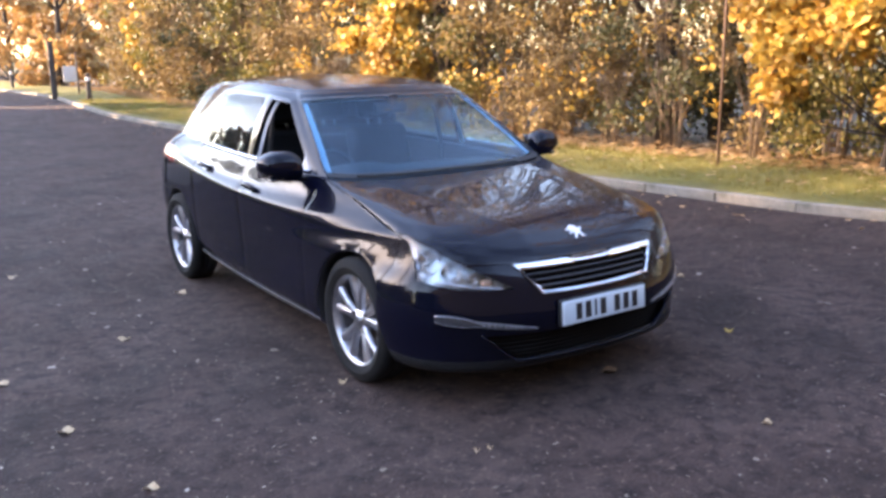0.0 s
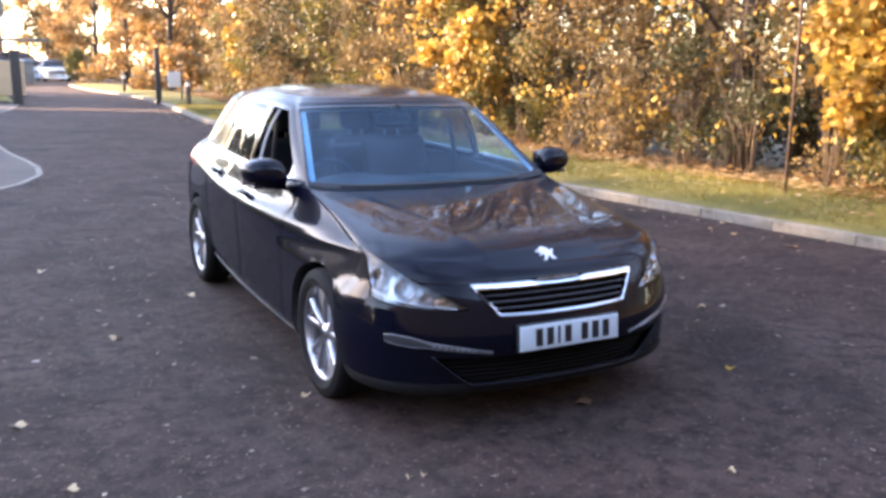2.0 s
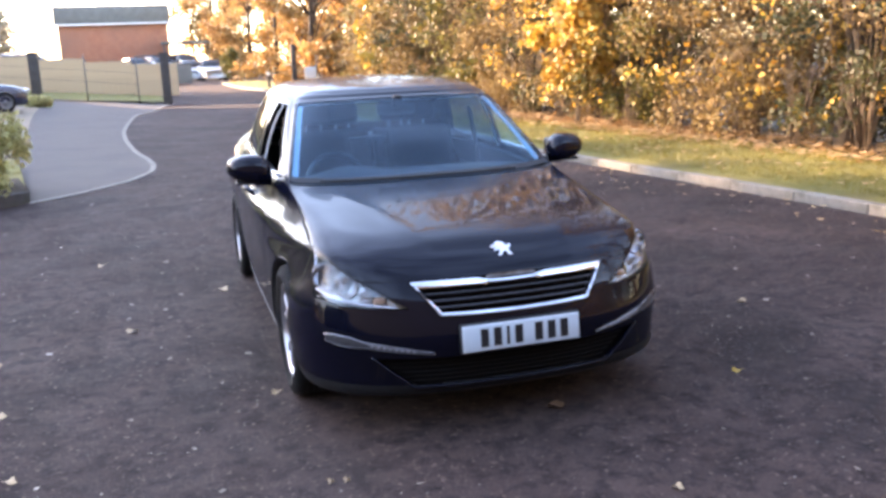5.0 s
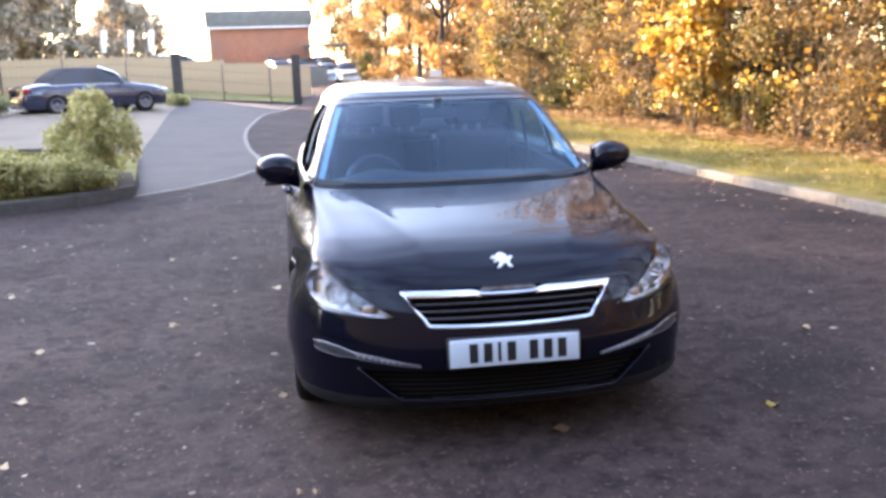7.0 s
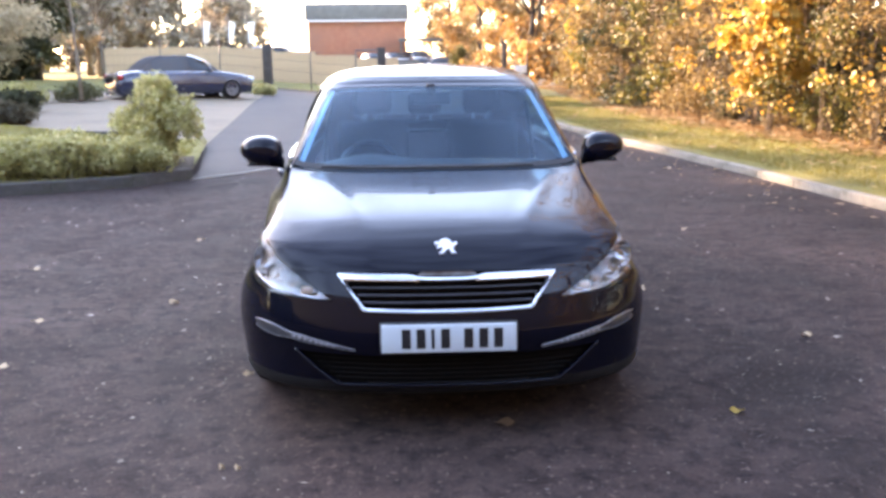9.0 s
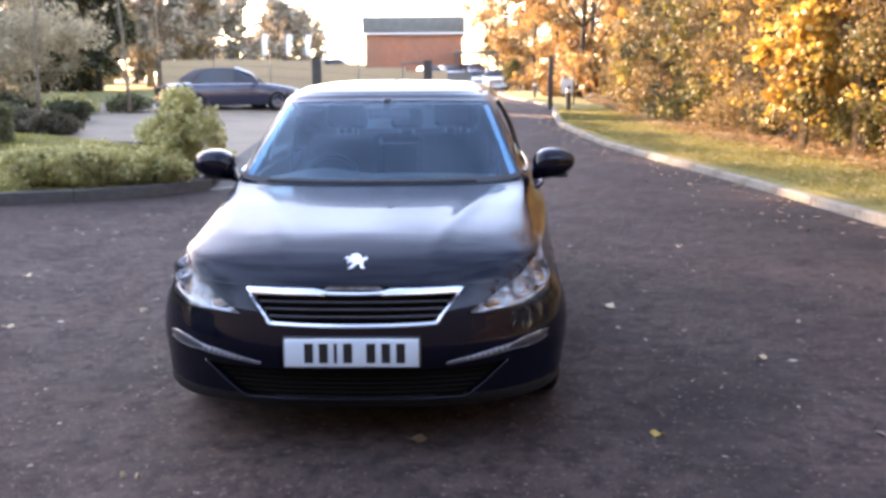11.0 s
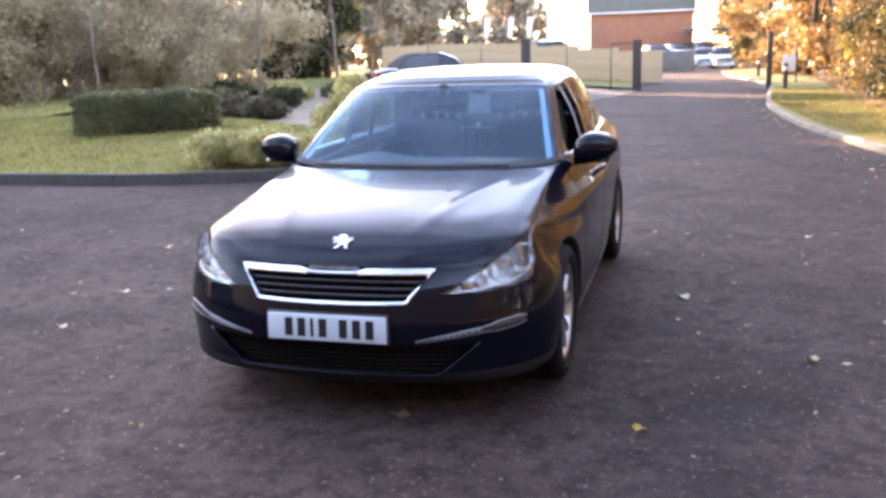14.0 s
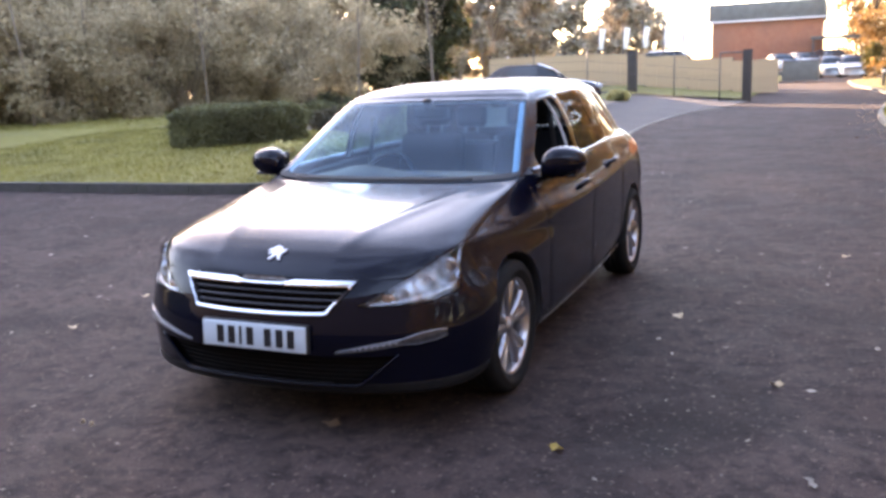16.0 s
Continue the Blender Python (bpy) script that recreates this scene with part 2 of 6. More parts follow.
ASPHALT = asphalt_material()
DRIVE = material("grey_drive", (0.088, 0.071, 0.060), (0.109, 0.088, 0.074), 90, rough=0.85, bump=0.3, bump_scale=200, dirt=(0.070, 0.060, 0.054), dirt_scale=0.8)
PAVING = material("pale_paving", (0.235, 0.175, 0.115), (0.28, 0.21, 0.14), 40, rough=0.85, bump=0.2, bump_scale=90, dirt=(0.18, 0.14, 0.095), dirt_scale=0.8)
SOIL = material("rough_ground", (0.07, 0.075, 0.025), (0.10, 0.09, 0.035), 6, rough=0.95, bump=0.6, bump_scale=30, dirt=(0.06, 0.045, 0.025), dirt_scale=0.3)
GRASS = material("mown_grass", (0.155, 0.145, 0.03), (0.22, 0.195, 0.05), 9, rough=0.9, bump=0.8, bump_scale=120, dirt=(0.13, 0.11, 0.04), dirt_scale=1.0)
# brighter copy of the mown grass: sunlight on the lawn is put into its colour
LAWN_SUNLIT = material("lawn_grass", (0.21, 0.18, 0.036), (0.30, 0.25, 0.065), 5, rough=0.9, bump=0.8, bump_scale=120, dirt=(0.22, 0.19, 0.07), dirt_scale=0.7)
CONCRETE = material("kerb_concrete", (0.25, 0.225, 0.185), (0.19, 0.17, 0.14), 14, rough=0.85, bump=0.3, bump_scale=120, dirt=(0.07, 0.068, 0.045), dirt_scale=2.5)
EARTH = material("bark_soil", (0.05, 0.036, 0.024), (0.09, 0.06, 0.036), 30, rough=0.95, bump=0.8, bump_scale=60)


def sheet(name, xs, ys, height, mat, inside=None, kind="structure", label="", category="ground"):
    verts = [(x, y, height(x, y)) for y in ys for x in xs]
    n = len(xs)
    faces = []
    for j in range(len(ys) - 1):
        for i in range(n - 1):
            if inside is None or inside((xs[i] + xs[i + 1]) / 2, (ys[j] + ys[j + 1]) / 2):
                faces.append((j * n + i, j * n + i + 1, (j + 1) * n + i + 1, (j + 1) * n + i))
    return tagged(new(name, mesh_of(name, verts, faces, mat)), label, category, kind=kind)


def ribbon(name, left, right, mat, lift, label, category, n=1, kind="structure", bulge=0.0):
    """A strip of ground between two lines of the same count."""
    verts, faces = [], []
    for a, b in zip(left, right):
        for k in range(n + 1):
            p = a.lerp(b, k / n)
            verts.append((p.x, p.y, rise(p.x, p.y) + lift + bulge * math.sin(math.pi * k / n)))
    for i in range(len(left) - 1):
        for k in range(n):
            o = i * (n + 1) + k
            faces.append((o, o + n + 1, o + n + 2, o + 1))
    return tagged(new(name, mesh_of(name, verts, faces, mat)), label, category, kind=kind)


def offset_line(pts, d):
    """The line moved d metres to the right of its course."""
    out = []
    for i, p in enumerate(pts):
        t = (pts[min(i + 1, len(pts) - 1)] - pts[max(i - 1, 0)]).normalized()
        out.append(p + d * Vector((t.y, -t.x, 0)))
    return out


def axis(lo, hi, fine, mid, coarse):
    """Grid lines, fine within mid and wider outside."""
    out = [lo]
    while out[-1] < hi:
        v = out[-1]
        out.append(v + (fine if mid[0] <= v < mid[1] else coarse if abs(v) < 120 else coarse * 12))
    return out


gx = axis(-900, 900, 2.0, (-40, 40), 8.0)
gy = axis(-900, 900, 2.0, (-30, 70), 8.0)
sheet("ground", gx, gy, lambda x, y: rise(x, y) - 0.03, SOIL, label="rough grassy ground under and round the drive", category="ground")
rx = axis(-40, 12, 0.5, (-40, 12), 0.5)
ry = axis(-30, 70, 0.5, (-30, 70), 0.5)

# kerb lines, from the near end to the far one
KERB_R = smooth_line([(6.6, -14), (6.1, -6), (5.3, -0.5), (4.86, 1.2), (4.68, 3.0), (4.4, 5.6), (4.2, 7.6), (3.9, 9.6), (3.5, 12.1), (3.2, 14.5),
                      (3.0, 19.2), (3.1, 22), (3.4, 26), (3.7, 31), (3.3, 37), (2.6, 42.5), (2.4, 50)])
KERB_BED = smooth_line([(-30, 5.4), (-14, 5.75), (-9.6, 5.92), (-7.5, 6.0), (-5.6, 6.08), (-4.5, 6.38), (-3.6, 6.8), (-3.05, 7.4), (-2.86, 7.8), (-3.0, 8.5), (-3.3, 10.0), (-3.55, 11.6)])
EDGE = smooth_line([(-2.95, 7.55), (-2.35, 8.2), (-1.85, 8.95), (-1.54, 9.9), (-1.56, 11.2), (-1.85, 13.2), (-2.1, 16.2), (-2.15, 19), (-1.95, 23.6), (-1.4, 26.5), (-0.95, 30)])

road = sheet("road", rx, ry, lambda x, y: rise(x, y), ASPHALT, label="worn dark asphalt of a wide drive", category="road")


def band(name, line_a, line_b, mat, lift, label, category, n=6):
    k = min(len(line_a), len(line_b))
    a = [line_a[round(i * (len(line_a) - 1) / (k - 1))] for i in range(k)]
    b = [line_b[round(i * (len(line_b) - 1) / (k - 1))] for i in range(k)]
    return ribbon(name, a, b, mat, lift, label, category, n)


verge_in = offset_line(KERB_R, 0.12)
ribbon("verge", verge_in, offset_line(KERB_R, 2.6), GRASS, 0.095, "strip of mown grass strewn with leaves beside the kerb", "grass verge", 8, bulge=0.05)
ribbon("hedge_bank", offset_line(KERB_R, 2.55), offset_line(KERB_R, 30), EARTH, 0.10, "leaf-covered earth under the hedgerow", "bank", 12)


def kerb(name, line, width, height, mat, label, stone=0.915, gap=0.008, flush=False):
    """A kerb of separate stones, laid end to end along a line."""
    k = thing(name, (0, 0, 0), label, "kerb", kind="structure")
    run, total = [0.0], 0.0
    for a, b in zip(line, line[1:]):
        total += (b - a).length
        run.append(total)

    def at(s):
        s = min(max(s, 0), total)
        i = max(1, next((j for j, r in enumerate(run) if r >= s), len(run) - 1))
        f = (s - run[i - 1]) / max(1e-6, run[i] - run[i - 1])
        return line[i - 1].lerp(line[i], f)
    n = int(total / stone)
    rng = random.Random(name)
    base = bm_box(0, 0, 0, stone - gap, width, height + 0.14, 0.012 if not flush else 0.006)
    me = bpy.data.meshes.new("kerb_stone")
    base.to_mesh(me)
    base.free()
    me.materials.append(mat)
    for i in range(n):
        a, b = at(i * stone), at((i + 1) * stone)
        c = (a + b) / 2
        ang = math.atan2(b.y - a.y, b.x - a.x)
        ob = new("kerb_stone", me)
        ob.parent = k
        nx = Vector((math.sin(ang), -math.cos(ang), 0)) * width / 2
        ob.matrix_world = pose(c.x + nx.x, c.y + nx.y, rise(c.x, c.y) + height / 2 - 0.07 + rng.uniform(-0.004, 0.004), rng.uniform(-0.6, 0.6), 0, math.degrees(ang) + rng.uniform(-0.4, 0.4))
    return k


# left side: bed, lawn, drive and paving


def lawn_height(x, y):
    d = max(0.0, y - 6.2)
    return rise(x, y) + 0.10 + 0.26 * (1 - math.exp(-d / 3.0)) * min(1.0, max(0.0, (-x - 3.2) / 4.0))


BED_FRONT = [p for p in KERB_BED if p.y < 7.75]


def bed_edge(x):
    return float(np.interp(x, [p.x for p in BED_FRONT], [p.y for p in BED_FRONT]))


def lawn_far(x):
    """Where the lawn ends towards the paving."""
    return float(np.interp(x, (-9.6, -8.6, -5.2, -3.6), (13.4, 12.55, 11.6, 11.6)))


def left_edge(y):
    return -3.0 - max(0, y - 8) * 0.155


verts, faces = [], []
for j in range(43):
    for i in range(70):
        x = -30 + (27.1) * i / 69
        y0 = bed_edge(x) + 0.08
        y = y0 + (lawn_far(x) - y0) * j / 42
        x2 = min(x, left_edge(y))
        verts.append((x2, y, lawn_height(x2, y)))
for j in range(42):
    for i in range(69):
        o = j * 70 + i
        faces.append((o, o + 1, o + 71, o + 70))
tagged(new("lawn", mesh_of("lawn", verts, faces, LAWN_SUNLIT)), "mown green lawn behind a dark kerb", "lawn", kind="structure")
DRIVE_L = smooth_line([(-2.95, 7.6), (-3.05, 8.6), (-3.35, 10.2), (-3.65, 12.0), (-4.1, 17), (-4.7, 24), (-5.0, 30.5)])
band("side_drive", DRIVE_L, EDGE, DRIVE, 0.006, "paler grey asphalt of a side drive", "drive", 8)
PAVE_R = [p for p in DRIVE_L if 11.4 <= p.y <= 27.5]
PAVE_L = [Vector((-13.4, p.y, 0)) for p in PAVE_R]
ribbon("paving", PAVE_L, PAVE_R, PAVING, 0.012, "pale paved parking area in the sun", "paving", 14)
FIELD_R = [Vector((-1.0 - 0.02 * i, 31.2 + 1.5 * i, 0)) for i in range(30)]
ribbon("field", [Vector((-60, p.y, 0)) for p in FIELD_R], FIELD_R, GRASS, 0.03, "grass beyond the gate", "field", 20)
ribbon("back_lawn", [Vector((-60, 27.5 + 0.4 * i, 0)) for i in range(10)], [Vector((-5.1, 27.5 + 0.4 * i, 0)) for i in range(10)], GRASS, 0.03, "grass behind the parking area", "lawn", 16)
ribbon("left_woodland_floor", [Vector((-90, 5.5 + 1.0 * i, 0)) for i in range(22)], [Vector((-29, 5.5 + 1.0 * i, 0)) for i in range(22)], EARTH, 0.28, "bare leafy earth at the edge of the wood", "woodland floor", 16)
ribbon("far_lawn", [Vector((-30.5, 13.3 + 0.5 * i, 0)) for i in range(30)], [Vector((-13.3, 13.3 + 0.5 * i, 0)) for i in range(30)], LAWN_SUNLIT, 0.335, "rough lawn running back to the wood", "lawn", 24)
kerb("kerb", KERB_R, 0.125, 0.10, CONCRETE, "pale weathered concrete kerb along the grass verge")
# mossy kerb stone, darkened in colour for the shade on its near face
SHADED_STONE = material("shaded_kerb", (0.062, 0.056, 0.050), (0.09, 0.08, 0.07), 14, rough=0.9, bump=0.3, bump_scale=120, dirt=(0.06, 0.065, 0.04), dirt_scale=2.5)
# added kerb that stands for the shaded edge of the lawn
LAWN_END = smooth_line([(-9.7, 13.45), (-8.6, 12.58), (-7.0, 12.1), (-5.2, 11.63), (-4.2, 11.62)])
kerb("lawn_kerb", LAWN_END[::-1], 0.10, 0.25, SHADED_STONE, "kerb added between lawn and paving, dark for the edge's shade")
BED = [p for p in KERB_BED if p.x > -5.0 and p.y < 9.4]
ribbon("bed_soil", offset_line(BED, -0.10), offset_line(BED, -0.95), EARTH, 0.125, "dark soil of the planted bed", "soil", 4)
kerb("bed_kerb", [p for p in KERB_BED if p.y < 7.65][::-1], 0.12, 0.14, SHADED_STONE, "mossy concrete kerb round the planted bed, darkened for its shaded face")
PALE_EDGE = material("pale_edging", (0.27, 0.24, 0.20), (0.20, 0.178, 0.15), 14, rough=0.85, bump=0.3, bump_scale=120)
kerb("edging", EDGE, 0.085, 0.012, PALE_EDGE, "flush pale concrete edging between road and side drive", flush=True)

# ---- the car ----
# Each ring runs round half the body, from the front centre to the front corner, along the side and round to the rear centre.
RINGS = []


def ring(front, corner, mid, rear_corner, rear, n=2.4, nr=2.6):
    """front (y, z), corner (x, y, z), mid (x, z), rear_corner (x, y, z), rear (y, z); n, nr: how square the ends are."""
    RINGS.append((front, corner, mid, rear_corner, rear, n, nr))


ring((-0.74, 0.175), (0.78, -0.32, 0.18), (0.80, 0.18), (0.70, 2.92, 0.24), (3.25, 0.24))
ring((-0.795, 0.205), (0.845, -0.33, 0.22), (0.850, 0.23), (0.76, 2.94, 0.29), (3.33, 0.30), 2.5)
ring((-0.835, 0.31), (0.875, -0.28, 0.33), (0.880, 0.33), (0.81, 2.94, 0.40), (3.37, 0.40), 2.35)
ring((-0.862, 0.44), (0.890, -0.26, 0.45), (0.880, 0.44), (0.835, 2.92, 0.52), (3.39, 0.52), 2.3)
ring((-0.828, 0.555), (0.872, -0.27, 0.56), (0.884, 0.53), (0.845, 2.90, 0.62), (3.38, 0.62), 2.35)
ring((-0.752, 0.675), (0.806, -0.30, 0.672), (0.889, 0.62), (0.845, 2.90, 0.72), (3.36, 0.72), 2.7)
ring((-0.668, 0.750), (0.770, -0.305, 0.768), (0.895, 0.71), (0.835, 2.90, 0.82), (3.35, 0.82), 3.0)
ring((-0.50, 0.825), (0.758, -0.13, 0.806), (0.899, 0.79), (0.815, 2.90, 0.895), (3.35, 0.91), 3.0)
ring((-0.12, 0.887), (0.742, 0.16, 0.885), (0.851, 0.862), (0.78, 2.88, 0.96), (3.33, 0.97), 2.9)
ring((0.30, 0.938), (0.740, 0.44, 0.955), (0.813, 0.957), (0.73, 2.84, 1.015), (3.31, 1.02), 2.8)
ring((0.38, 0.947), (0.732, 0.50, 0.985), (0.791, 1.008), (0.695, 2.80, 1.04), (3.28, 1.05), 2.7)
ring((0.70, 1.184), (0.657, 0.82, 1.182), (0.728, 1.205), (0.62, 2.70, 1.20), (3.16, 1.22), 2.5)
ring((0.99, 1.364), (0.578, 1.11, 1.352), (0.624, 1.390), (0.535, 2.60, 1.345), (3.05, 1.375), 2.4)
ring((1.09, 1.402), (0.508, 1.25, 1.400), (0.545, 1.430), (0.48, 2.56, 1.39), (2.98, 1.400), 2.4)
ring((1.32, 1.430), (0.28, 1.36, 1.437), (0.30, 1.455), (0.28, 2.58, 1.435), (2.84, 1.418), 2.4)
ring((1.55, 1.445), (0.0, 1.55, 1.445), (0.0, 1.460), (0.0, 2.60, 1.438), (2.60, 1.438), 2.4)


@functools.lru_cache(maxsize=None)
def ring_point(k, u):
    (fy, fz), (cx, cy, cz), (mx, mz), (rx_, ry_, rz), (by, bz), n, nr = RINGS[k]
    if u <= 1:
        a = u * math.pi / 2
        f = 1 - math.cos(a) ** (2 / n)
        return cx * math.sin(a) ** (2 / n), fy + (cy - fy) * f, fz + (cz - fz) * f
    if u >= 2:
        a = (3 - u) * math.pi / 2
        f = 1 - math.cos(a) ** (2 / nr)
        return rx_ * math.sin(a) ** (2 / nr), by + (ry_ - by) * f, bz + (rz - bz) * f
    s = u - 1
    m = 0.42

    def through3(a, b, c):
        l0, l1, l2 = (s - m) * (s - 1) / m, s * (s - 1) / (m * (m - 1)), s * (s - m) / (1 - m)
        return a * l0 + b * l1 + c * l2
    swell = {5: 3.6, 6: 1.9, 7: 2.1, 8: 2.4}.get(k, 4)
    x = cx + (mx - cx) * (1 - (1 - s / m) ** swell) if s < m else mx + (rx_ - mx) * ((s - m) / (1 - m)) ** 2
    return x, cy + s * (ry_ - cy), through3(cz, mz, rz)


def hermite(p0, p1, p2, p3, t):
    """Between p1 and p2, with slopes held back where the values turn."""
    out = []
    for a, b, c, d in zip(p0, p1, p2, p3):
        s0, s1, s2 = b - a, c - b, d - c
        m1 = 0 if s0 * s1 <= 0 else 2 * s0 * s1 / (s0 + s1)
        m2 = 0 if s1 * s2 <= 0 else 2 * s1 * s2 / (s1 + s2)
        t2, t3 = t * t, t * t * t
        out.append((2 * t3 - 3 * t2 + 1) * b + (t3 - 2 * t2 + t) * m1 + (3 * t2 - 2 * t3) * c + (t3 - t2) * m2)
    return Vector(out)


def shell(u, v, off=0.0):
    """A point of the body; u < 0 is the car's right-hand side. off: metres outwards."""
    side, w = (-1 if u < 0 else 1), min(abs(u), 3.0)
    v = min(max(v, 0.0), len(RINGS) - 1.0)
    k = min(int(v), len(RINGS) - 2)
    pts = [ring_point(min(max(j, 0), len(RINGS) - 1), w) for j in (k - 1, k, k + 1, k + 2)]
    p = hermite(*pts, v - k)
    p.x *= side
    if off:
        e = 0.004
        uu = max(min(u, 2.99), -2.99)
        du = shell(uu + e, v) - shell(uu - e, v)
        dv = shell(u, min(v + 0.01, 14.99)) - shell(u, max(v - 0.01, 0))
        nrm = du.cross(dv)
        if nrm.length > 1e-12:
            nrm.normalize()
            if nrm.dot(p - Vector((0, min(max(p.y, 0.6), 2.4), 0.6))) < 0:
                nrm = -nrm
            p = p + off * nrm
    return p


@functools.lru_cache(maxsize=None)
def u_at(y, v):
    """Where along the side of ring v the body stands at y."""
    lo, hi = 0.9, 2.1
    for _ in range(30):
        mid = (lo + hi) / 2
        if shell(mid, v).y < y:
            lo = mid
        else:
            hi = mid
    return (lo + hi) / 2


@functools.lru_cache(maxsize=None)
def v_at_z(u, z, lo=0.0, hi=12.0):
    for _ in range(26):
        mid = (lo + hi) / 2
        if shell(u, mid).z < z:
            lo = mid
        else:
            hi = mid
    return (lo + hi) / 2


def patch(point, nu, nv, off=0.0, thick=0.012, flange=0.003, drop=None, snap=None):
    """A panel: point(a, b) gives (u, v) for a, b in 0..1. Its rim is turned in and it has a thickness."""
    out = np.zeros((nu + 1, nv + 1, 3))
    inn = np.zeros((nu + 1, nv + 1, 3))
    for i in range(nu + 1):
        for j in range(nv + 1):
            u, v = point(i / nu, j / nv)
            edge = i in (0, nu) or j in (0, nv)
            a = shell(u, v, off - (flange if edge else 0) + 1e-5)
            out[i, j] = a
            inn[i, j] = shell(u, v, off - thick - flange)
    verts = [tuple(p) for p in out.reshape(-1, 3)] + [tuple(p) for p in inn.reshape(-1, 3)]
    m, w = (nu + 1) * (nv + 1), nv + 1
    keep = np.ones((nu, nv), bool)
    if drop is not None:
        for i in range(nu):
            for j in range(nv):
                c = (out[i, j] + out[i + 1, j] + out[i, j + 1] + out[i + 1, j + 1]) / 4
                keep[i, j] = not drop(c)
    faces = []
    for i in range(nu):
        for j in range(nv):
            if not keep[i, j]:
                continue
            a, b, c, d = i * w + j, (i + 1) * w + j, (i + 1) * w + j + 1, i * w + j + 1
            faces.append((a, b, c, d))
            faces.append((d + m, c + m, b + m, a + m))
            for di, dj, e in ((-1, 0, (a, d)), (1, 0, (c, b)), (0, -1, (b, a)), (0, 1, (d, c))):
                q, r = i + di, j + dj
                if not (0 <= q < nu and 0 <= r < nv) or not keep[q, r]:
                    faces.append((e[1], e[0], e[0] + m, e[1] + m))
    if snap is not None:
        for i in range(len(verts)):
            verts[i] = snap(verts[i])
    return verts, faces


def rect(u0, u1, v0, v1):
    return lambda a, b: (u0 + (u1 - u0) * a, v0 + (v1 - v0) * b)


def finish(name, vf, mat, parent, label="", sharp=35):
    me = mesh_of(name, *vf, mat)
    bm = bmesh.new()
    bm.from_mesh(me)
    bmesh.ops.remove_doubles(bm, verts=bm.verts, dist=1e-5)
    bmesh.ops.recalc_face_normals(bm, faces=bm.faces)
    for e in bm.edges:
        if len(e.link_faces) == 2 and e.calc_face_angle(0) > radians(sharp):
            e.smooth = False
    loose = [v for v in bm.verts if not v.link_faces]
    bmesh.ops.delete(bm, geom=loose, context="VERTS")
    bm.to_mesh(me)
    bm.free()
    me.shade_smooth()
    bm = bmesh.new()
    bm.from_mesh(me)
    for e in bm.edges:
        if len(e.link_faces) == 2 and e.calc_face_angle(0) > radians(sharp):
            e.smooth = False
    bm.to_mesh(me)
    bm.free()
    return part_mesh(name, me, parent, label)


car = thing("hatchback_car", (0, 0, 0), "near-black five-door hatchback parked on the asphalt, front windows open", "car")
WHEEL_R, ARCH_R = 0.316, 0.352
AXLES = (0.0, 2.62)


def in_arch(p):
    return any((p[1] - y) ** 2 + (p[2] - 0.318) ** 2 < ARCH_R ** 2 for y in AXLES) and p[2] < 0.72 and abs(p[0]) > 0.5


def to_arch(p):
    for y in AXLES:
        d = math.hypot(p[1] - y, p[2] - 0.318)
        if d < ARCH_R + 0.012 and d > ARCH_R - 0.035 and p[2] > 0.17:
            k = ARCH_R / d
            return (p[0], y + (p[1] - y) * k, 0.318 + (p[2] - 0.318) * k)
    return p


def grille_half(z):
    """Half the width of the grille's outline at height z."""
    return 0.335 + (z - 0.548) / 0.13 * 0.10


def in_grille(p):
    return p[1] < -0.5 and 0.556 < p[2] < 0.672 and abs(p[0]) < grille_half(p[2]) - 0.012


def in_intake(p):
    return p[1] < -0.3 and 0.238 < p[2] < 0.372 and abs(p[0]) < 0.44 + (p[2] - 0.238) * 1.25


# the lamp's outline on the body: inner tip, outer top, outer foot
def uv_at(x, z, v_lo=2.0, v_hi=8.0):
    """The place on the front half with this x and z."""
    v = 5.0
    for _ in range(12):
        lo, hi = 0.0, 1.25
        for _ in range(24):
            mid = (lo + hi) / 2
            if shell(mid, v).x < x:
                lo = mid
            else:
                hi = mid
        u = (lo + hi) / 2
        v = v_at_z(u, z, v_lo, v_hi)
    return u, v


U_IN, V_IN = uv_at(0.455, 0.578)
U_TOP, V_TOP = 1.0, 6.70
U_LOW, V_LOW = uv_at(0.80, 0.615)


def lerp2(a, b, t):
    return a[0] + (b[0] - a[0]) * t, a[1] + (b[1] - a[1]) * t


def lamp_top(s):
    """Along the lamp's upper edge, from the inner tip to the outer top."""
    u, v = lerp2((U_IN, V_IN), (U_TOP, V_TOP), s)
    return u, v + 0.16 * math.sin(math.pi * s)


def lamp_low(s):
    if s < 0.82:
        u, v = lerp2((U_IN, V_IN), (U_LOW, V_LOW), s / 0.82)
        return u, v - 0.10 * math.sin(math.pi * s / 0.82)
    return lerp2((U_LOW, V_LOW), (U_TOP, V_TOP), (s - 0.82) / 0.18)


def v_lamp_top_at(u):
    if u <= U_IN:
        return V_IN
    s = (u - U_IN) / (U_TOP - U_IN)
    return lamp_top(min(1, s))[1]


def v_lamp_low_at(u):
    if u <= U_IN:
        return V_IN
    if u <= U_LOW:
        s = (u - U_IN) / (U_LOW - U_IN)
        return V_IN + (V_LOW - V_IN) * s - 0.10 * math.sin(math.pi * s)
    return V_LOW + (V_TOP - V_LOW) * min(1, (u - U_LOW) / max(1e-6, U_TOP - U_LOW))


def hood_edge(u):
    u = abs(u)
    return max(5.02, v_lamp_top_at(u)) if u > U_IN else 5.02


# bonnet
def bonnet_uv(a, b):
    u = -0.985 + 1.97 * a
    v0 = hood_edge(u) + 0.014
    return u, v0 + (9.35 - v0) * b


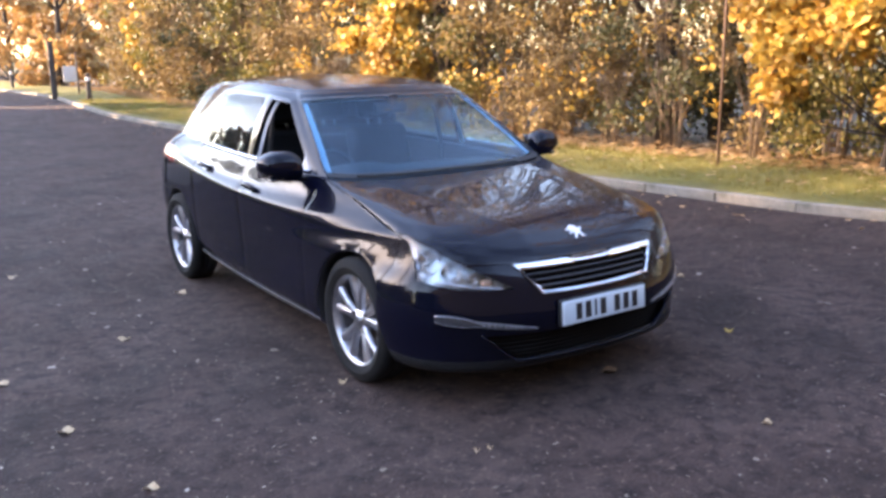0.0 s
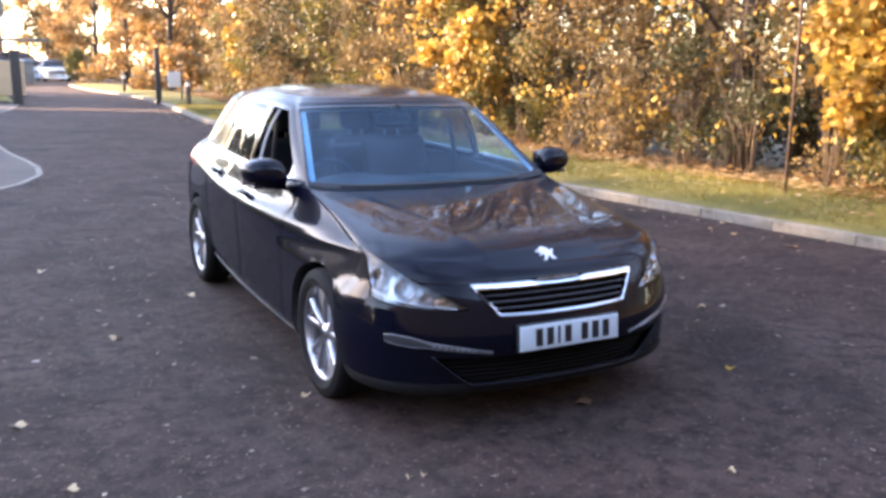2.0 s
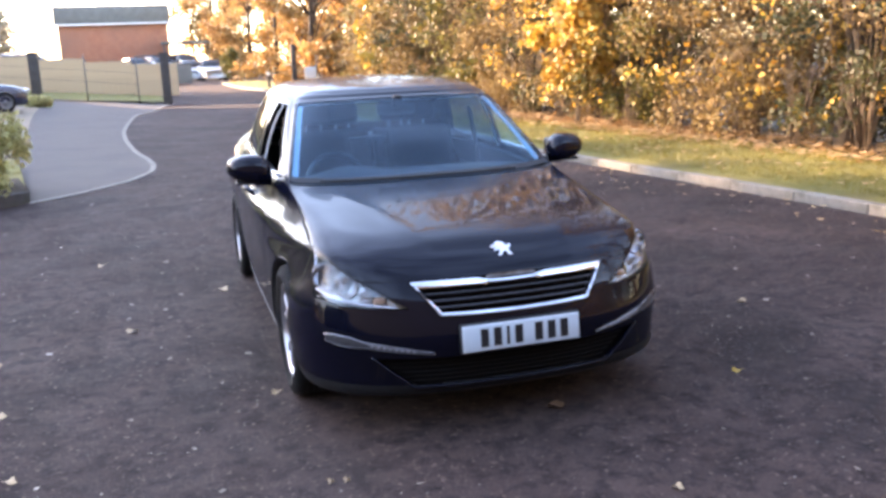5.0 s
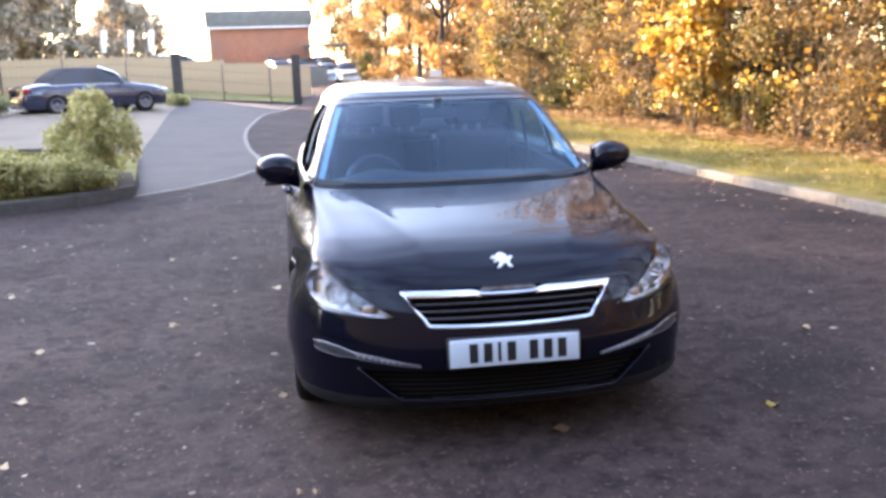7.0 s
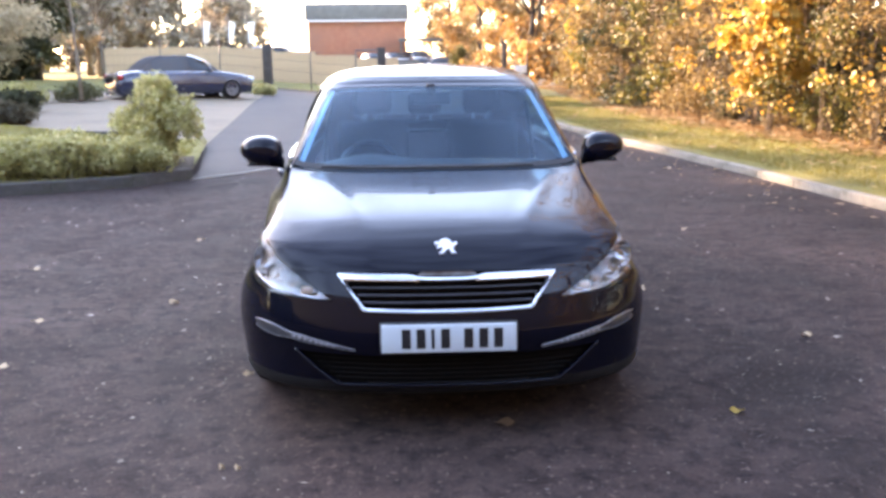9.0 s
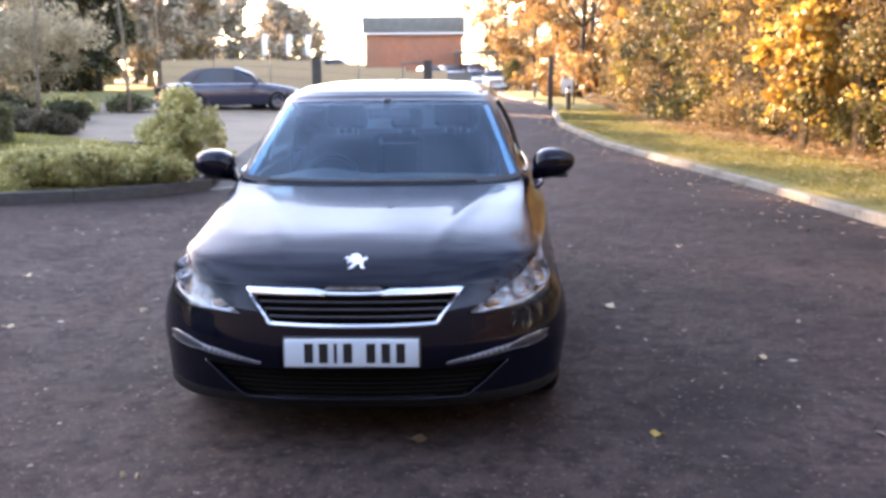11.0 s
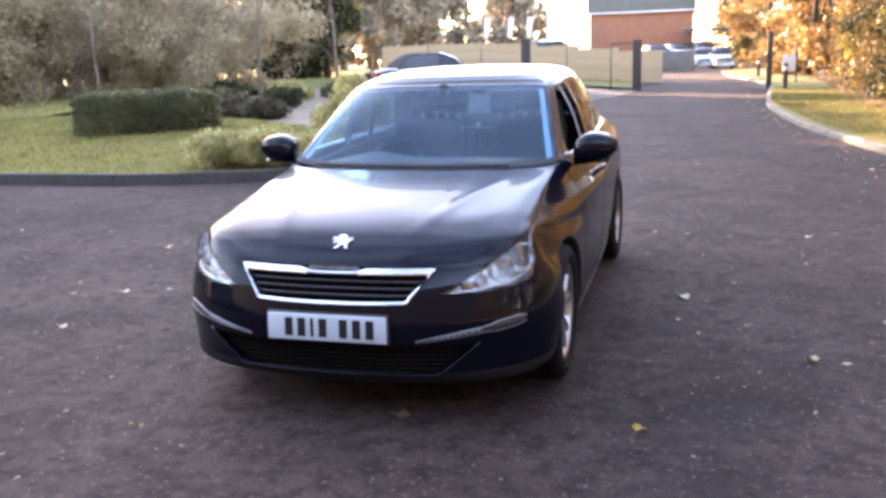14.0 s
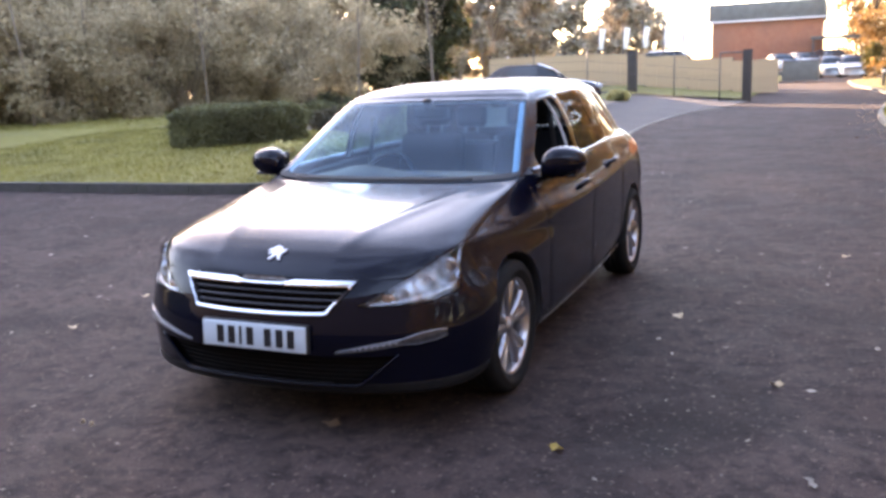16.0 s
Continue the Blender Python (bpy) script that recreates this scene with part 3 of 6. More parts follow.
def bonnet_crease(p):
    """Two shallow ridges that run from the grille's corners to the foot of the pillars."""
    t = min(1.0, max(0.0, (p[1] + 0.62) / 0.97))
    lift = 0.006 * math.sin(math.pi * min(1.0, 0.04 + t)) ** 0.6 if t < 0.96 else 0.0
    return (p[0], p[1], p[2] + lift * math.exp(-((abs(p[0]) - 0.30 - 0.28 * t) / 0.04) ** 2))


finish("bonnet", patch(bonnet_uv, 110, 44, thick=0.015, flange=0.0015, snap=bonnet_crease), PAINT, car)


def bumper_uv(a, b):
    u = -0.985 + 1.97 * a
    w = abs(u)
    v1 = V_IN - 0.03 if w < U_IN else v_lamp_low_at(w) - 0.03
    return u, 1.46 + (v1 - 1.46) * b


finish("front_bumper", patch(bumper_uv, 150, 46, flange=0.0, drop=lambda p: in_grille(p) or in_intake(p)), PAINT, car)
finish("front_valance", patch(lambda a, b: (-0.985 + 1.97 * a, 1.44 * b), 150, 18, off=0.002, flange=0.002, drop=in_intake), VALANCE, car, "satin black lower valance")
U_5 = next(u for u in (U_IN + 0.002 * i for i in range(400)) if v_lamp_top_at(u) >= 4.97)


def nose_uv(a, b):
    u = U_5 * (2 * a - 1)
    w = abs(u)
    v0 = V_IN - 0.06 if w < U_IN else v_lamp_top_at(w) + 0.02
    return u, v0 + (5.02 - v0) * b


for s in (-1, 1):
    finish("nose_panel", patch(lambda a, b, s=s: nose_uv(0.5 + s * (0.15 + 0.35 * a), b), 60, 12, off=-0.0004, flange=0.0, drop=in_grille), PAINT, car)
for s in (-1, 1):
    # front wing, doors, rear quarter
    def wing_uv(a, b, s=s):
        v = 0.4 + 8.9 * b
        u0 = 0.99 if v < V_TOP else 0.993
        u1 = u_at(0.50, v)
        return s * (u0 + (u1 - u0) * a), v
    finish("front_wing", patch(wing_uv, 46, 64, drop=in_arch, snap=to_arch), PAINT, car)

    def door_uv(y0, y1, top=9.9):
        def f(a, b, s=s):
            v = 1.0 + (top - 1.0) * b
            ua, ub = u_at(y0, v), u_at(y1, v)
            return s * (ua + (ub - ua) * a), v
        return f
    door_f = finish("front_door", patch(door_uv(0.506, 1.355), 26, 40), PAINT, car)
    door_r = finish("rear_door", patch(door_uv(1.361, 2.235), 34, 48, drop=in_arch, snap=to_arch), PAINT, car)

    def quarter_uv(a, b, s=s):
        v = 0.4 + 9.5 * b
        u0 = u_at(2.241, v)
        return s * (u0 + (2.0 - u0) * a), v
    finish("rear_quarter", patch(quarter_uv, 40, 60, drop=in_arch, snap=to_arch), PAINT, car)
    finish("sill", patch(lambda a, b, s=s: (s * (u_at(0.30, b) + (u_at(2.30, b) - u_at(0.30, b)) * a), 0.98 * b), 30, 4), PLASTIC, car)
    # shining line along the foot of the doors
    sill_pts = [shell(s * u_at(0.36 + 1.9 * i / 20, 1.25), 1.25, 0.006) for i in range(21)]
    part_mesh("sill_strip", mesh_of("sill_strip", *tube(sill_pts, 0.0025, 6), DULLSILVER), car, "thin dull silver strip")
    # wheel-arch lips and liners
    for y in AXLES:
        ring_v, ring_f = [], []
        m = 40
        prof = ((ARCH_R - 0.002, 0.0), (ARCH_R - 0.012, -0.02), (ARCH_R - 0.004, -0.05), (ARCH_R + 0.02, -0.30))
        for i in range(m + 1):
            a = radians(-22 + 224 * i / m)
            for r, dx in prof:
                yy, zz = y + r * math.cos(a), 0.318 + r * math.sin(a)
                v = v_at_z(u_at(yy, 3), max(0.2, zz), 0.2, 8)
                x = shell(u_at(yy, v), v).x - 0.004
                ring_v.append((s * (x + dx), yy, zz))
        k = len(prof)
        for i in range(m):
            for q in range(k - 1):
                ring_f.append((i * k + q, i * k + q + 1, (i + 1) * k + q + 1, (i + 1) * k + q))
        part_mesh("arch_liner", mesh_of("arch_liner", ring_v, ring_f, PLASTIC), car)
    # glasshouse: A-pillar with the roof rail, rear pillar, B-pillar
    finish("front_pillar", patch(lambda a, b, s=s: (s * (0.93 + (1.05 - 0.93) * a), 9.4 + 3.0 * b), 8, 24), PAINT, car)
    finish("roof_rail", patch(lambda a, b, s=s: (s * (0.95 + 1.06 * a), 11.88 + 0.72 * b), 48, 6, thick=0.02), PAINT, car)

    def c_uv(a, b, s=s):
        v = 9.9 + 2.05 * b
        u0 = u_at(2.30 - 0.24 * b, v)
        return s * (u0 + (2.02 - u0) * a), v
    finish("rear_pillar", patch(c_uv, 16, 20), PAINT, car)
    finish("door_pillar", patch(lambda a, b, s=s: (s * u_at(1.335 + 0.075 * a - 0.01 * b, 9.92 + 2.0 * b), 9.92 + 2.0 * b), 4, 14, off=0.001), TRIM, car, "gloss black window pillar")
    finish("window_frame", patch(lambda a, b, s=s: (s * (1.045 + (u_at(2.31, 9.95) - 1.045) * a), 11.74 + 0.16 * b), 36, 2, off=0.0005), TRIM, car)

    # side glass: the front pane is wound down, so only its seal shows
    def pane_uv(a, b, s=s):
        v = 10.06 + 1.68 * b
        u0, u1 = u_at(1.412, v), u_at(2.20 - 0.20 * b, v)
        return s * (u0 + (u1 - u0) * a), v
    pane = finish("rear_side_window", patch(pane_uv, 14, 12, off=-0.004, thick=0.004, flange=0.001), GLASS_SIDE, car, "closed tinted window")
    pane.visible_shadow = False

    def qpane_uv(a, b, s=s):
        v = 10.06 + 1.68 * b
        u0, u1 = u_at(2.215 - 0.20 * b, v), u_at(2.295 - 0.23 * b, v)
        return s * (u0 + (u1 - u0) * a), v
    finish("quarter_window", patch(qpane_uv, 3, 10, off=-0.003, thick=0.004, flange=0.001), TRIM, car)
    finish("door_pillar_lining", patch(lambda a, b, s=s: (s * u_at(1.305 + 0.032 * a - 0.01 * b, 9.96 + 1.85 * b), 9.96 + 1.85 * b), 4, 14, off=-0.03, thick=0.006), HEADLINER, car, "pale inner lining of the door pillar")
    # small fixed corner behind the mirror
    finish("corner_panel", patch(lambda a, b, s=s: (s * (1.04 + (u_at(0.74, 10) - 1.04) * a * (1 - b)), 9.95 + 0.62 * b), 6, 8, off=0.0), TRIM, car)
    belt = [shell(s * u_at(0.62 + 1.66 * i / 30, 9.97), 9.97, 0.004) for i in range(31)]
    part_mesh("belt_strip", mesh_of("belt_strip", *tube(belt, 0.009, 6), CHROME), car, "bright strip under the windows")
    # door handles in their cups
    for yh, zh, d in ((1.20, 0.835, door_f), (2.03, 0.885, door_r)):
        v = v_at_z(u_at(yh, 8), zh, 5, 10)
        h = [shell(s * u_at(yh - 0.10 + 0.2 * i / 8, v), v, 0.004 + 0.034 * math.sin(math.pi * i / 8) ** 0.6) for i in range(9)]
        part_mesh("handle", mesh_of("handle", *tube(h, [0.010, 0.014, 0.015, 0.016, 0.016, 0.016, 0.015, 0.014, 0.010], 10), PAINT), d)
        h = [shell(s * u_at(yh - 0.08 + 0.16 * i / 8, v + 0.12), v + 0.12, 0.004 + 0.040 * math.sin(math.pi * i / 8) ** 0.6) for i in range(9)]
        part_mesh("handle_trim", mesh_of("handle_trim", *tube(h, 0.005, 6), CHROME), d, "chrome strip on the handle")
        cup = patch(lambda a, b, v=v, yh=yh, s=s: (s * u_at(yh - 0.07 + 0.14 * a, v - 0.35 + 0.7 * b), v - 0.35 + 0.7 * b), 6, 4, off=0.0015, thick=0.003)
        finish("handle_cup", cup, TRIM, d)

# roof, windscreen, rear end
finish("roof", patch(lambda a, b: (-3 + 6 * a, 12.62 + 2.38 * b) if 0 < a < 1 else ((-3 if a == 0 else 3), 12.62 + 2.38 * b), 120, 12, thick=0.02, flange=0.004), PAINT, car)
finish("roof_header", patch(rect(-0.97, 0.97, 12.02, 12.6), 40, 4, thick=0.02), PAINT, car)
ws = finish("windscreen", patch(rect(-0.925, 0.925, 10.02, 12.0), 44, 24, off=-0.003, thick=0.005, flange=0.001), GLASS, car, "glossy tinted windscreen")
ws.visible_shadow = False
finish("windscreen_top_band", patch(rect(-0.92, 0.92, 11.86, 12.0), 40, 2, off=-0.002, thick=0.002, flange=0.0005), TRIM, ws)
finish("windscreen_foot_band", patch(rect(-0.92, 0.92, 10.02, 10.20), 40, 3, off=-0.002, thick=0.002, flange=0.0005), INTERIOR, ws)
for s in (-1, 1):
    finish("windscreen_side_band", patch(rect(s * 0.908, s * 0.928, 10.02, 12.0), 3, 20, off=-0.002, thick=0.002, flange=0.0005), TRIM, ws)
finish("cowl", patch(rect(-0.97, 0.97, 9.42, 10.0), 40, 4, off=-0.012), PLASTIC, car, "black plastic scuttle under the windscreen")
finish("rear_window", patch(rect(2.42, 3.0, 10.1, 11.8), 16, 12, off=-0.003, thick=0.005, flange=0.001), GLASS_SIDE, car)
finish("rear_window", patch(rect(-2.42, -3.0, 10.1, 11.8), 16, 12, off=-0.003, thick=0.005, flange=0.001), GLASS_SIDE, car)
for s in (-1, 1):
    finish("tailgate", patch(rect(s * 2.02, s * 3.0, 4.6, 10.05), 24, 24), PAINT, car)
    finish("rear_bumper", patch(rect(s * 2.005, s * 3.0, 0.0, 4.55), 24, 20), PAINT, car)
    finish("roof_spoiler", patch(rect(s * 2.02, s * 3.0, 11.82, 12.6), 24, 4, thick=0.02), PAINT, car)
    finish("tail_lamp", patch(rect(s * 1.93, s * 2.4, 6.6, 8.0), 12, 6, off=0.003), REDLENS, car)
    for v0, v1 in ((10.0, 12.0),):
        finish("hatch_frame", patch(rect(s * 2.0, s * 2.44, v0, v1), 10, 16), PAINT, car)

@functools.lru_cache(maxsize=None)
def uv_cached(s, x, z):
    lo, hi, v = 0.0, 1.0, 3.0
    for _ in range(6):
        lo, hi = 0.0, 1.0
        for _ in range(20):
            mid = (lo + hi) / 2
            if shell(mid, v).x < x:
                lo = mid
            else:
                hi = mid
        v = v_at_z((lo + hi) / 2, z, 1.5, 5)
    return s * (lo + hi) / 2, v


# headlamps
for s in (-1, 1):
    def lamp_uv(a, b, s=s):
        t, lo = lamp_top(a), lamp_low(a)
        u, v = lerp2(lo, t, b)
        return s * u, v
    lens = finish("headlamp", patch(lamp_uv, 30, 12, off=0.002, thick=0.004, flange=0.002), LENS, car, "clear headlamp with bright reflectors")
    lens.visible_shadow = False
    finish("lamp_housing", patch(lamp_uv, 30, 12, off=-0.055, thick=0.006), LAMP_GREY, lens, "silvery reflector housing")
    # rim that joins lens and housing
    rim_v, rim_f = [], []
    loop = [lamp_top(i / 24) for i in range(25)] + [lamp_low(1 - i / 24) for i in range(1, 24)]
    for u, v in loop:
        for o in (-0.004, -0.062):
            rim_v.append(tuple(shell(s * u, v, o)))
    m = len(loop)
    for i in range(m):
        j = (i + 1) % m
        rim_f.append((2 * i, 2 * j, 2 * j + 1, 2 * i + 1))
    part_mesh("lamp_wall", mesh_of("lamp_wall", rim_v, rim_f, LAMP_GREY), lens)
    for a, b, r in ((0.73, 0.46, 0.058), (0.45, 0.50, 0.047), (0.27, 0.5, 0.024)):
        u, v = lamp_uv(a, b)
        c = shell(u, v, -0.022)
        prof = [(r, 0.0), (r * 0.97, 0.012), (r * 0.9, -0.004), (r * 0.72, -0.03), (r * 0.4, -0.045), (r * 0.22, -0.048), (r * 0.2, -0.02), (0.0001, -0.012)]
        vs, fs = lathe([(q, -h) for q, h in prof], 28, "x")
        ax = Matrix.Rotation(radians(90), 4, "Z") @ Matrix.Identity(4)
        vs = [Matrix.Translation(c) @ Matrix.Rotation(radians(-s * -14), 4, "Z") @ ax @ Vector(q) for q in vs]
        part_mesh("reflector_bowl", mesh_of("reflector_bowl", vs, fs, CHROME), lens, "round chrome reflector")
        gv_, gf_ = lathe([(r * 1.0, 0.002), (r * 1.01, -0.006), (r * 1.05, -0.006), (r * 1.06, 0.006)], 28, "x")
        gv_ = [Matrix.Translation(c) @ Matrix.Rotation(radians(-s * -14), 4, "Z") @ ax @ Vector(q) for q in gv_]
        part_mesh("bowl_rim", mesh_of("bowl_rim", gv_, gf_, TRIM), lens, "dark ring round the reflector")
    u, v = lamp_uv(0.17, 0.5)
    c = shell(u, v, -0.03)
    part("indicator_bulb", bm_box(*c, 0.05, 0.03, 0.03, 0.01), AMBER, lens, "amber indicator")
    strip = [shell(*lamp_uv(0.06 + 0.9 * i / 24, 0.12), -0.012) for i in range(25)]
    part_mesh("chrome_line", mesh_of("chrome_line", *tube(strip, 0.005, 6), CHROME), lens)

    # running-lamp strip low in the bumper: a silver blade with a step
    def blade_uv(a, b, s=s):
        x = 0.365 + 0.41 * a
        zc = 0.390 + 0.064 * a
        half = 0.003 + 0.008 * min(1.0, a * 2.2) + 0.009 * min(1.0, max(0.0, (a - 0.66) / 0.10)) - 0.008 * max(0, a - 0.92) * 12
        return uv_cached(s, x, zc - half + 2 * half * b)
    blade = finish("running_lamp", patch(blade_uv, 26, 3, off=0.004, thick=0.01, flange=0.003), BLADE, car, "narrow running-lamp strip with bright edges")
    for b in (0.0, 1.0):
        edge = [shell(*blade_uv(i / 26, b), 0.005) for i in range(27)]
        part_mesh("bright_edge", mesh_of("bright_edge", *tube(edge, 0.002, 6), ALLOY if b else DULLSILVER), blade, "bright metal edge")
    finish("running_lamp_lens", patch(lambda a, b, s=s: blade_uv(0.12 + 0.52 * a, 0.2 + 0.6 * b), 16, 2, off=0.006, thick=0.003), DULLSILVER, blade)
    for q in range(8):
        pt = shell(*blade_uv(0.20 + 0.055 * q, 0.5), 0.008)
        part("running_lamp_cell", bm_box(*pt, 0.010, 0.006, 0.009, 0.002), ALLOY, blade)

# grille: chrome surround, recessed back, slats
gv, gf = [], []
outline = []
for i in range(25):
    x = -0.435 + 0.87 * i / 24
    outline.append((x, 0.676 - 0.004 * (1 - abs(x) / 0.435) - 0.011 * min(1.0, max(0.0, (0.135 - abs(x)) / 0.03))))
for i in range(1, 8):
    t = i / 8
    outline.append((0.435 - 0.10 * t, 0.676 - 0.126 * t))
for i in range(25):
    x = 0.335 - 0.67 * i / 24
    outline.append((x, 0.541 - 0.006 * (1 - (x / 0.335) ** 2)))
for i in range(1, 8):
    t = i / 8
    outline.append((-0.335 - 0.10 * t, 0.550 + 0.126 * t))


def front_y(x, z):
    u, v = uv_cached(1 if x >= 0 else -1, abs(x), z)
    return shell(u, v).y


for _ in range(2):
    outline = [q for (x0, z0), (x1, z1) in zip(outline, outline[1:] + outline[:1]) for q in ((0.75 * x0 + 0.25 * x1, 0.75 * z0 + 0.25 * z1), (0.25 * x0 + 0.75 * x1, 0.25 * z0 + 0.75 * z1))]
m = len(outline)
for x, z in outline:
    top = z > 0.65
    w_in = 0.025 if top and abs(x) > 0.12 else 0.012 if not top else 0.017
    cz = 0.613
    ix, iz = x * (1 - w_in / 0.42), z + (cz - z) * (w_in / 0.065)
    yo, yi = front_y(x, z), front_y(ix, iz)
    for q in ((x * 1.004, yo - 0.001, z), (x, yo - 0.010, z), ((x + ix) / 2, (yo + yi) / 2 - 0.014, (z + iz) / 2), (ix, yi - 0.009, iz), (ix * 0.995, yi + 0.03, iz)):
        gv.append(q)
for i in range(m):
    j = (i + 1) % m
    for q in range(4):
        gf.append((i * 5 + q, j * 5 + q, j * 5 + q + 1, i * 5 + q + 1))
surround = finish("grille_surround", (gv, gf), CHROME, car, "bright chrome grille surround")
gb, gbf = [], []
for i in range(25):
    for j in range(7):
        x = -0.45 + 0.9 * i / 24
        z = 0.535 + 0.155 * j / 6
        gb.append((x, front_y(x, z) + 0.045, z))
for i in range(24):
    for j in range(6):
        gbf.append((i * 7 + j, (i + 1) * 7 + j, (i + 1) * 7 + j + 1, i * 7 + j + 1))
part_mesh("grille_back", mesh_of("grille_back", gb, gbf, MATT), surround)
for k in range(4):
    z = 0.572 + 0.026 * k
    h = grille_half(z) - 0.02
    v, f = [], []
    for i in range(25):
        x = -h + 2 * h * i / 24
        y = front_y(x, z)
        for dy, dz in ((0.008, 0.003), (0.004, -0.004), (0.03, -0.010), (0.034, -0.003)):
            v.append((x, y + dy, z + dz))
    for i in range(24):
        for q in range(4):
            f.append((i * 4 + q, (i + 1) * 4 + q, (i + 1) * 4 + (q + 1) % 4, i * 4 + (q + 1) % 4))
    part_mesh("grille_slat", mesh_of("grille_slat", v, f, SLAT), surround)
# small nameplate set into the top bar, drawn as a plain plate
np_v, np_f = [], []
for i in range(13):
    x = -0.115 + 0.23 * i / 12
    for z in (0.668, 0.675, 0.683):
        half = 0.112 - (0.015 if z > 0.68 else 0)
        xx = x * half / 0.115
        np_v.append((xx, front_y(xx, z) - 0.010 + (z - 0.668) * 0.1, z))
for i in range(12):
    for j in range(2):
        np_f.append((i * 3 + j, (i + 1) * 3 + j, (i + 1) * 3 + j + 1, i * 3 + j + 1))
part_mesh("name_bar", mesh_of("name_bar", np_v, np_f, STEEL), surround, "small metal name bar")
# lower intake
iv, if_ = [], []
for i in range(31):
    for j in range(6):
        x = -0.66 + 1.32 * i / 30
        z = 0.222 + 0.17 * j / 5
        iv.append((x, front_y(x, z) + 0.05, z))
for i in range(30):
    for j in range(5):
        if_.append((i * 6 + j, (i + 1) * 6 + j, (i + 1) * 6 + j + 1, i * 6 + j + 1))
intake = part_mesh("lower_intake", mesh_of("lower_intake", iv, if_, MATT), car, "black lower air intake")
for k in range(6):
    z = 0.252 + 0.021 * k
    h = 0.43 + (z - 0.238) * 1.2
    p = [(-h + 2 * h * i / 24, front_y(-h + 2 * h * i / 24, z) + 0.036, z) for i in range(25)]
    part_mesh("intake_slat", mesh_of("intake_slat", *tube(p, 0.0035, 6), MATT), intake)
foot = [(-0.44 + 0.88 * i / 24, 0.236) for i in range(25)]
flank = [(0.44 + 0.17 * i / 10, 0.236 + 0.140 * (i / 10) ** 1.15) for i in range(1, 11)]
lip = [(-x, z) for x, z in flank[::-1]] + foot + flank
lip = [(x, front_y(x, z) - 0.002, z) for x, z in lip]
part_mesh("intake_lip", mesh_of("intake_lip", *tube(lip, 0.006, 8), PAINT), car)

# number plate, with bars in place of its characters
plate = part("number_plate", bm_box(0, -0.872, 0.4455, 0.52, 0.010, 0.111, 0.004, Matrix.Rotation(radians(-4), 4, "X")), PLATE, car, "white number plate")
for i, x in enumerate((-0.165, -0.108, -0.062, -0.014, 0.075, 0.133, 0.190)):
    part("character_bar", bm_box(x, -0.8782, 0.4455, 0.034 if i != 2 else 0.012, 0.002, 0.076, 0.0, Matrix.Rotation(radians(-4), 4, "X")), INK, plate, smooth=False)
part("plate_backing", bm_box(0, -0.858, 0.4455, 0.535, 0.022, 0.122, 0.005, Matrix.Rotation(radians(-4), 4, "X")), PLASTIC, car)
# emblem: a plain bright shape
em = [(-0.046, 0.010), (-0.040, 0.020), (-0.024, 0.018), (-0.018, 0.030), (0.000, 0.034), (0.018, 0.026), (0.026, 0.010), (0.044, 0.020), (0.046, 0.012), (0.030, -0.004), (0.030, -0.022), (0.040, -0.036), (0.022, -0.034),
      (0.014, -0.012), (0.002, -0.018), (-0.012, -0.036), (-0.028, -0.036), (-0.012, -0.014), (-0.014, -0.002), (-0.034, -0.010), (-0.036, -0.002), (-0.020, 0.008)]
ev = []
for layer in (0.0, 0.008):
    for x, z in em:
        p = shell(math.copysign(1e-4, x) if x else 1e-4, v_at_z(1e-4, 0.757 + z * 0.64, 4, 9), 0.001 + layer)
        ev.append((x, p.y, p.z))
k = len(em)
ef = [tuple(range(k, 2 * k))] + [(i, (i + 1) % k, k + (i + 1) % k, k + i) for i in range(k)]
part_mesh("emblem", mesh_of("emblem", ev, ef, LAMP_SILVER, smooth=False), car, "chrome emblem on the nose")


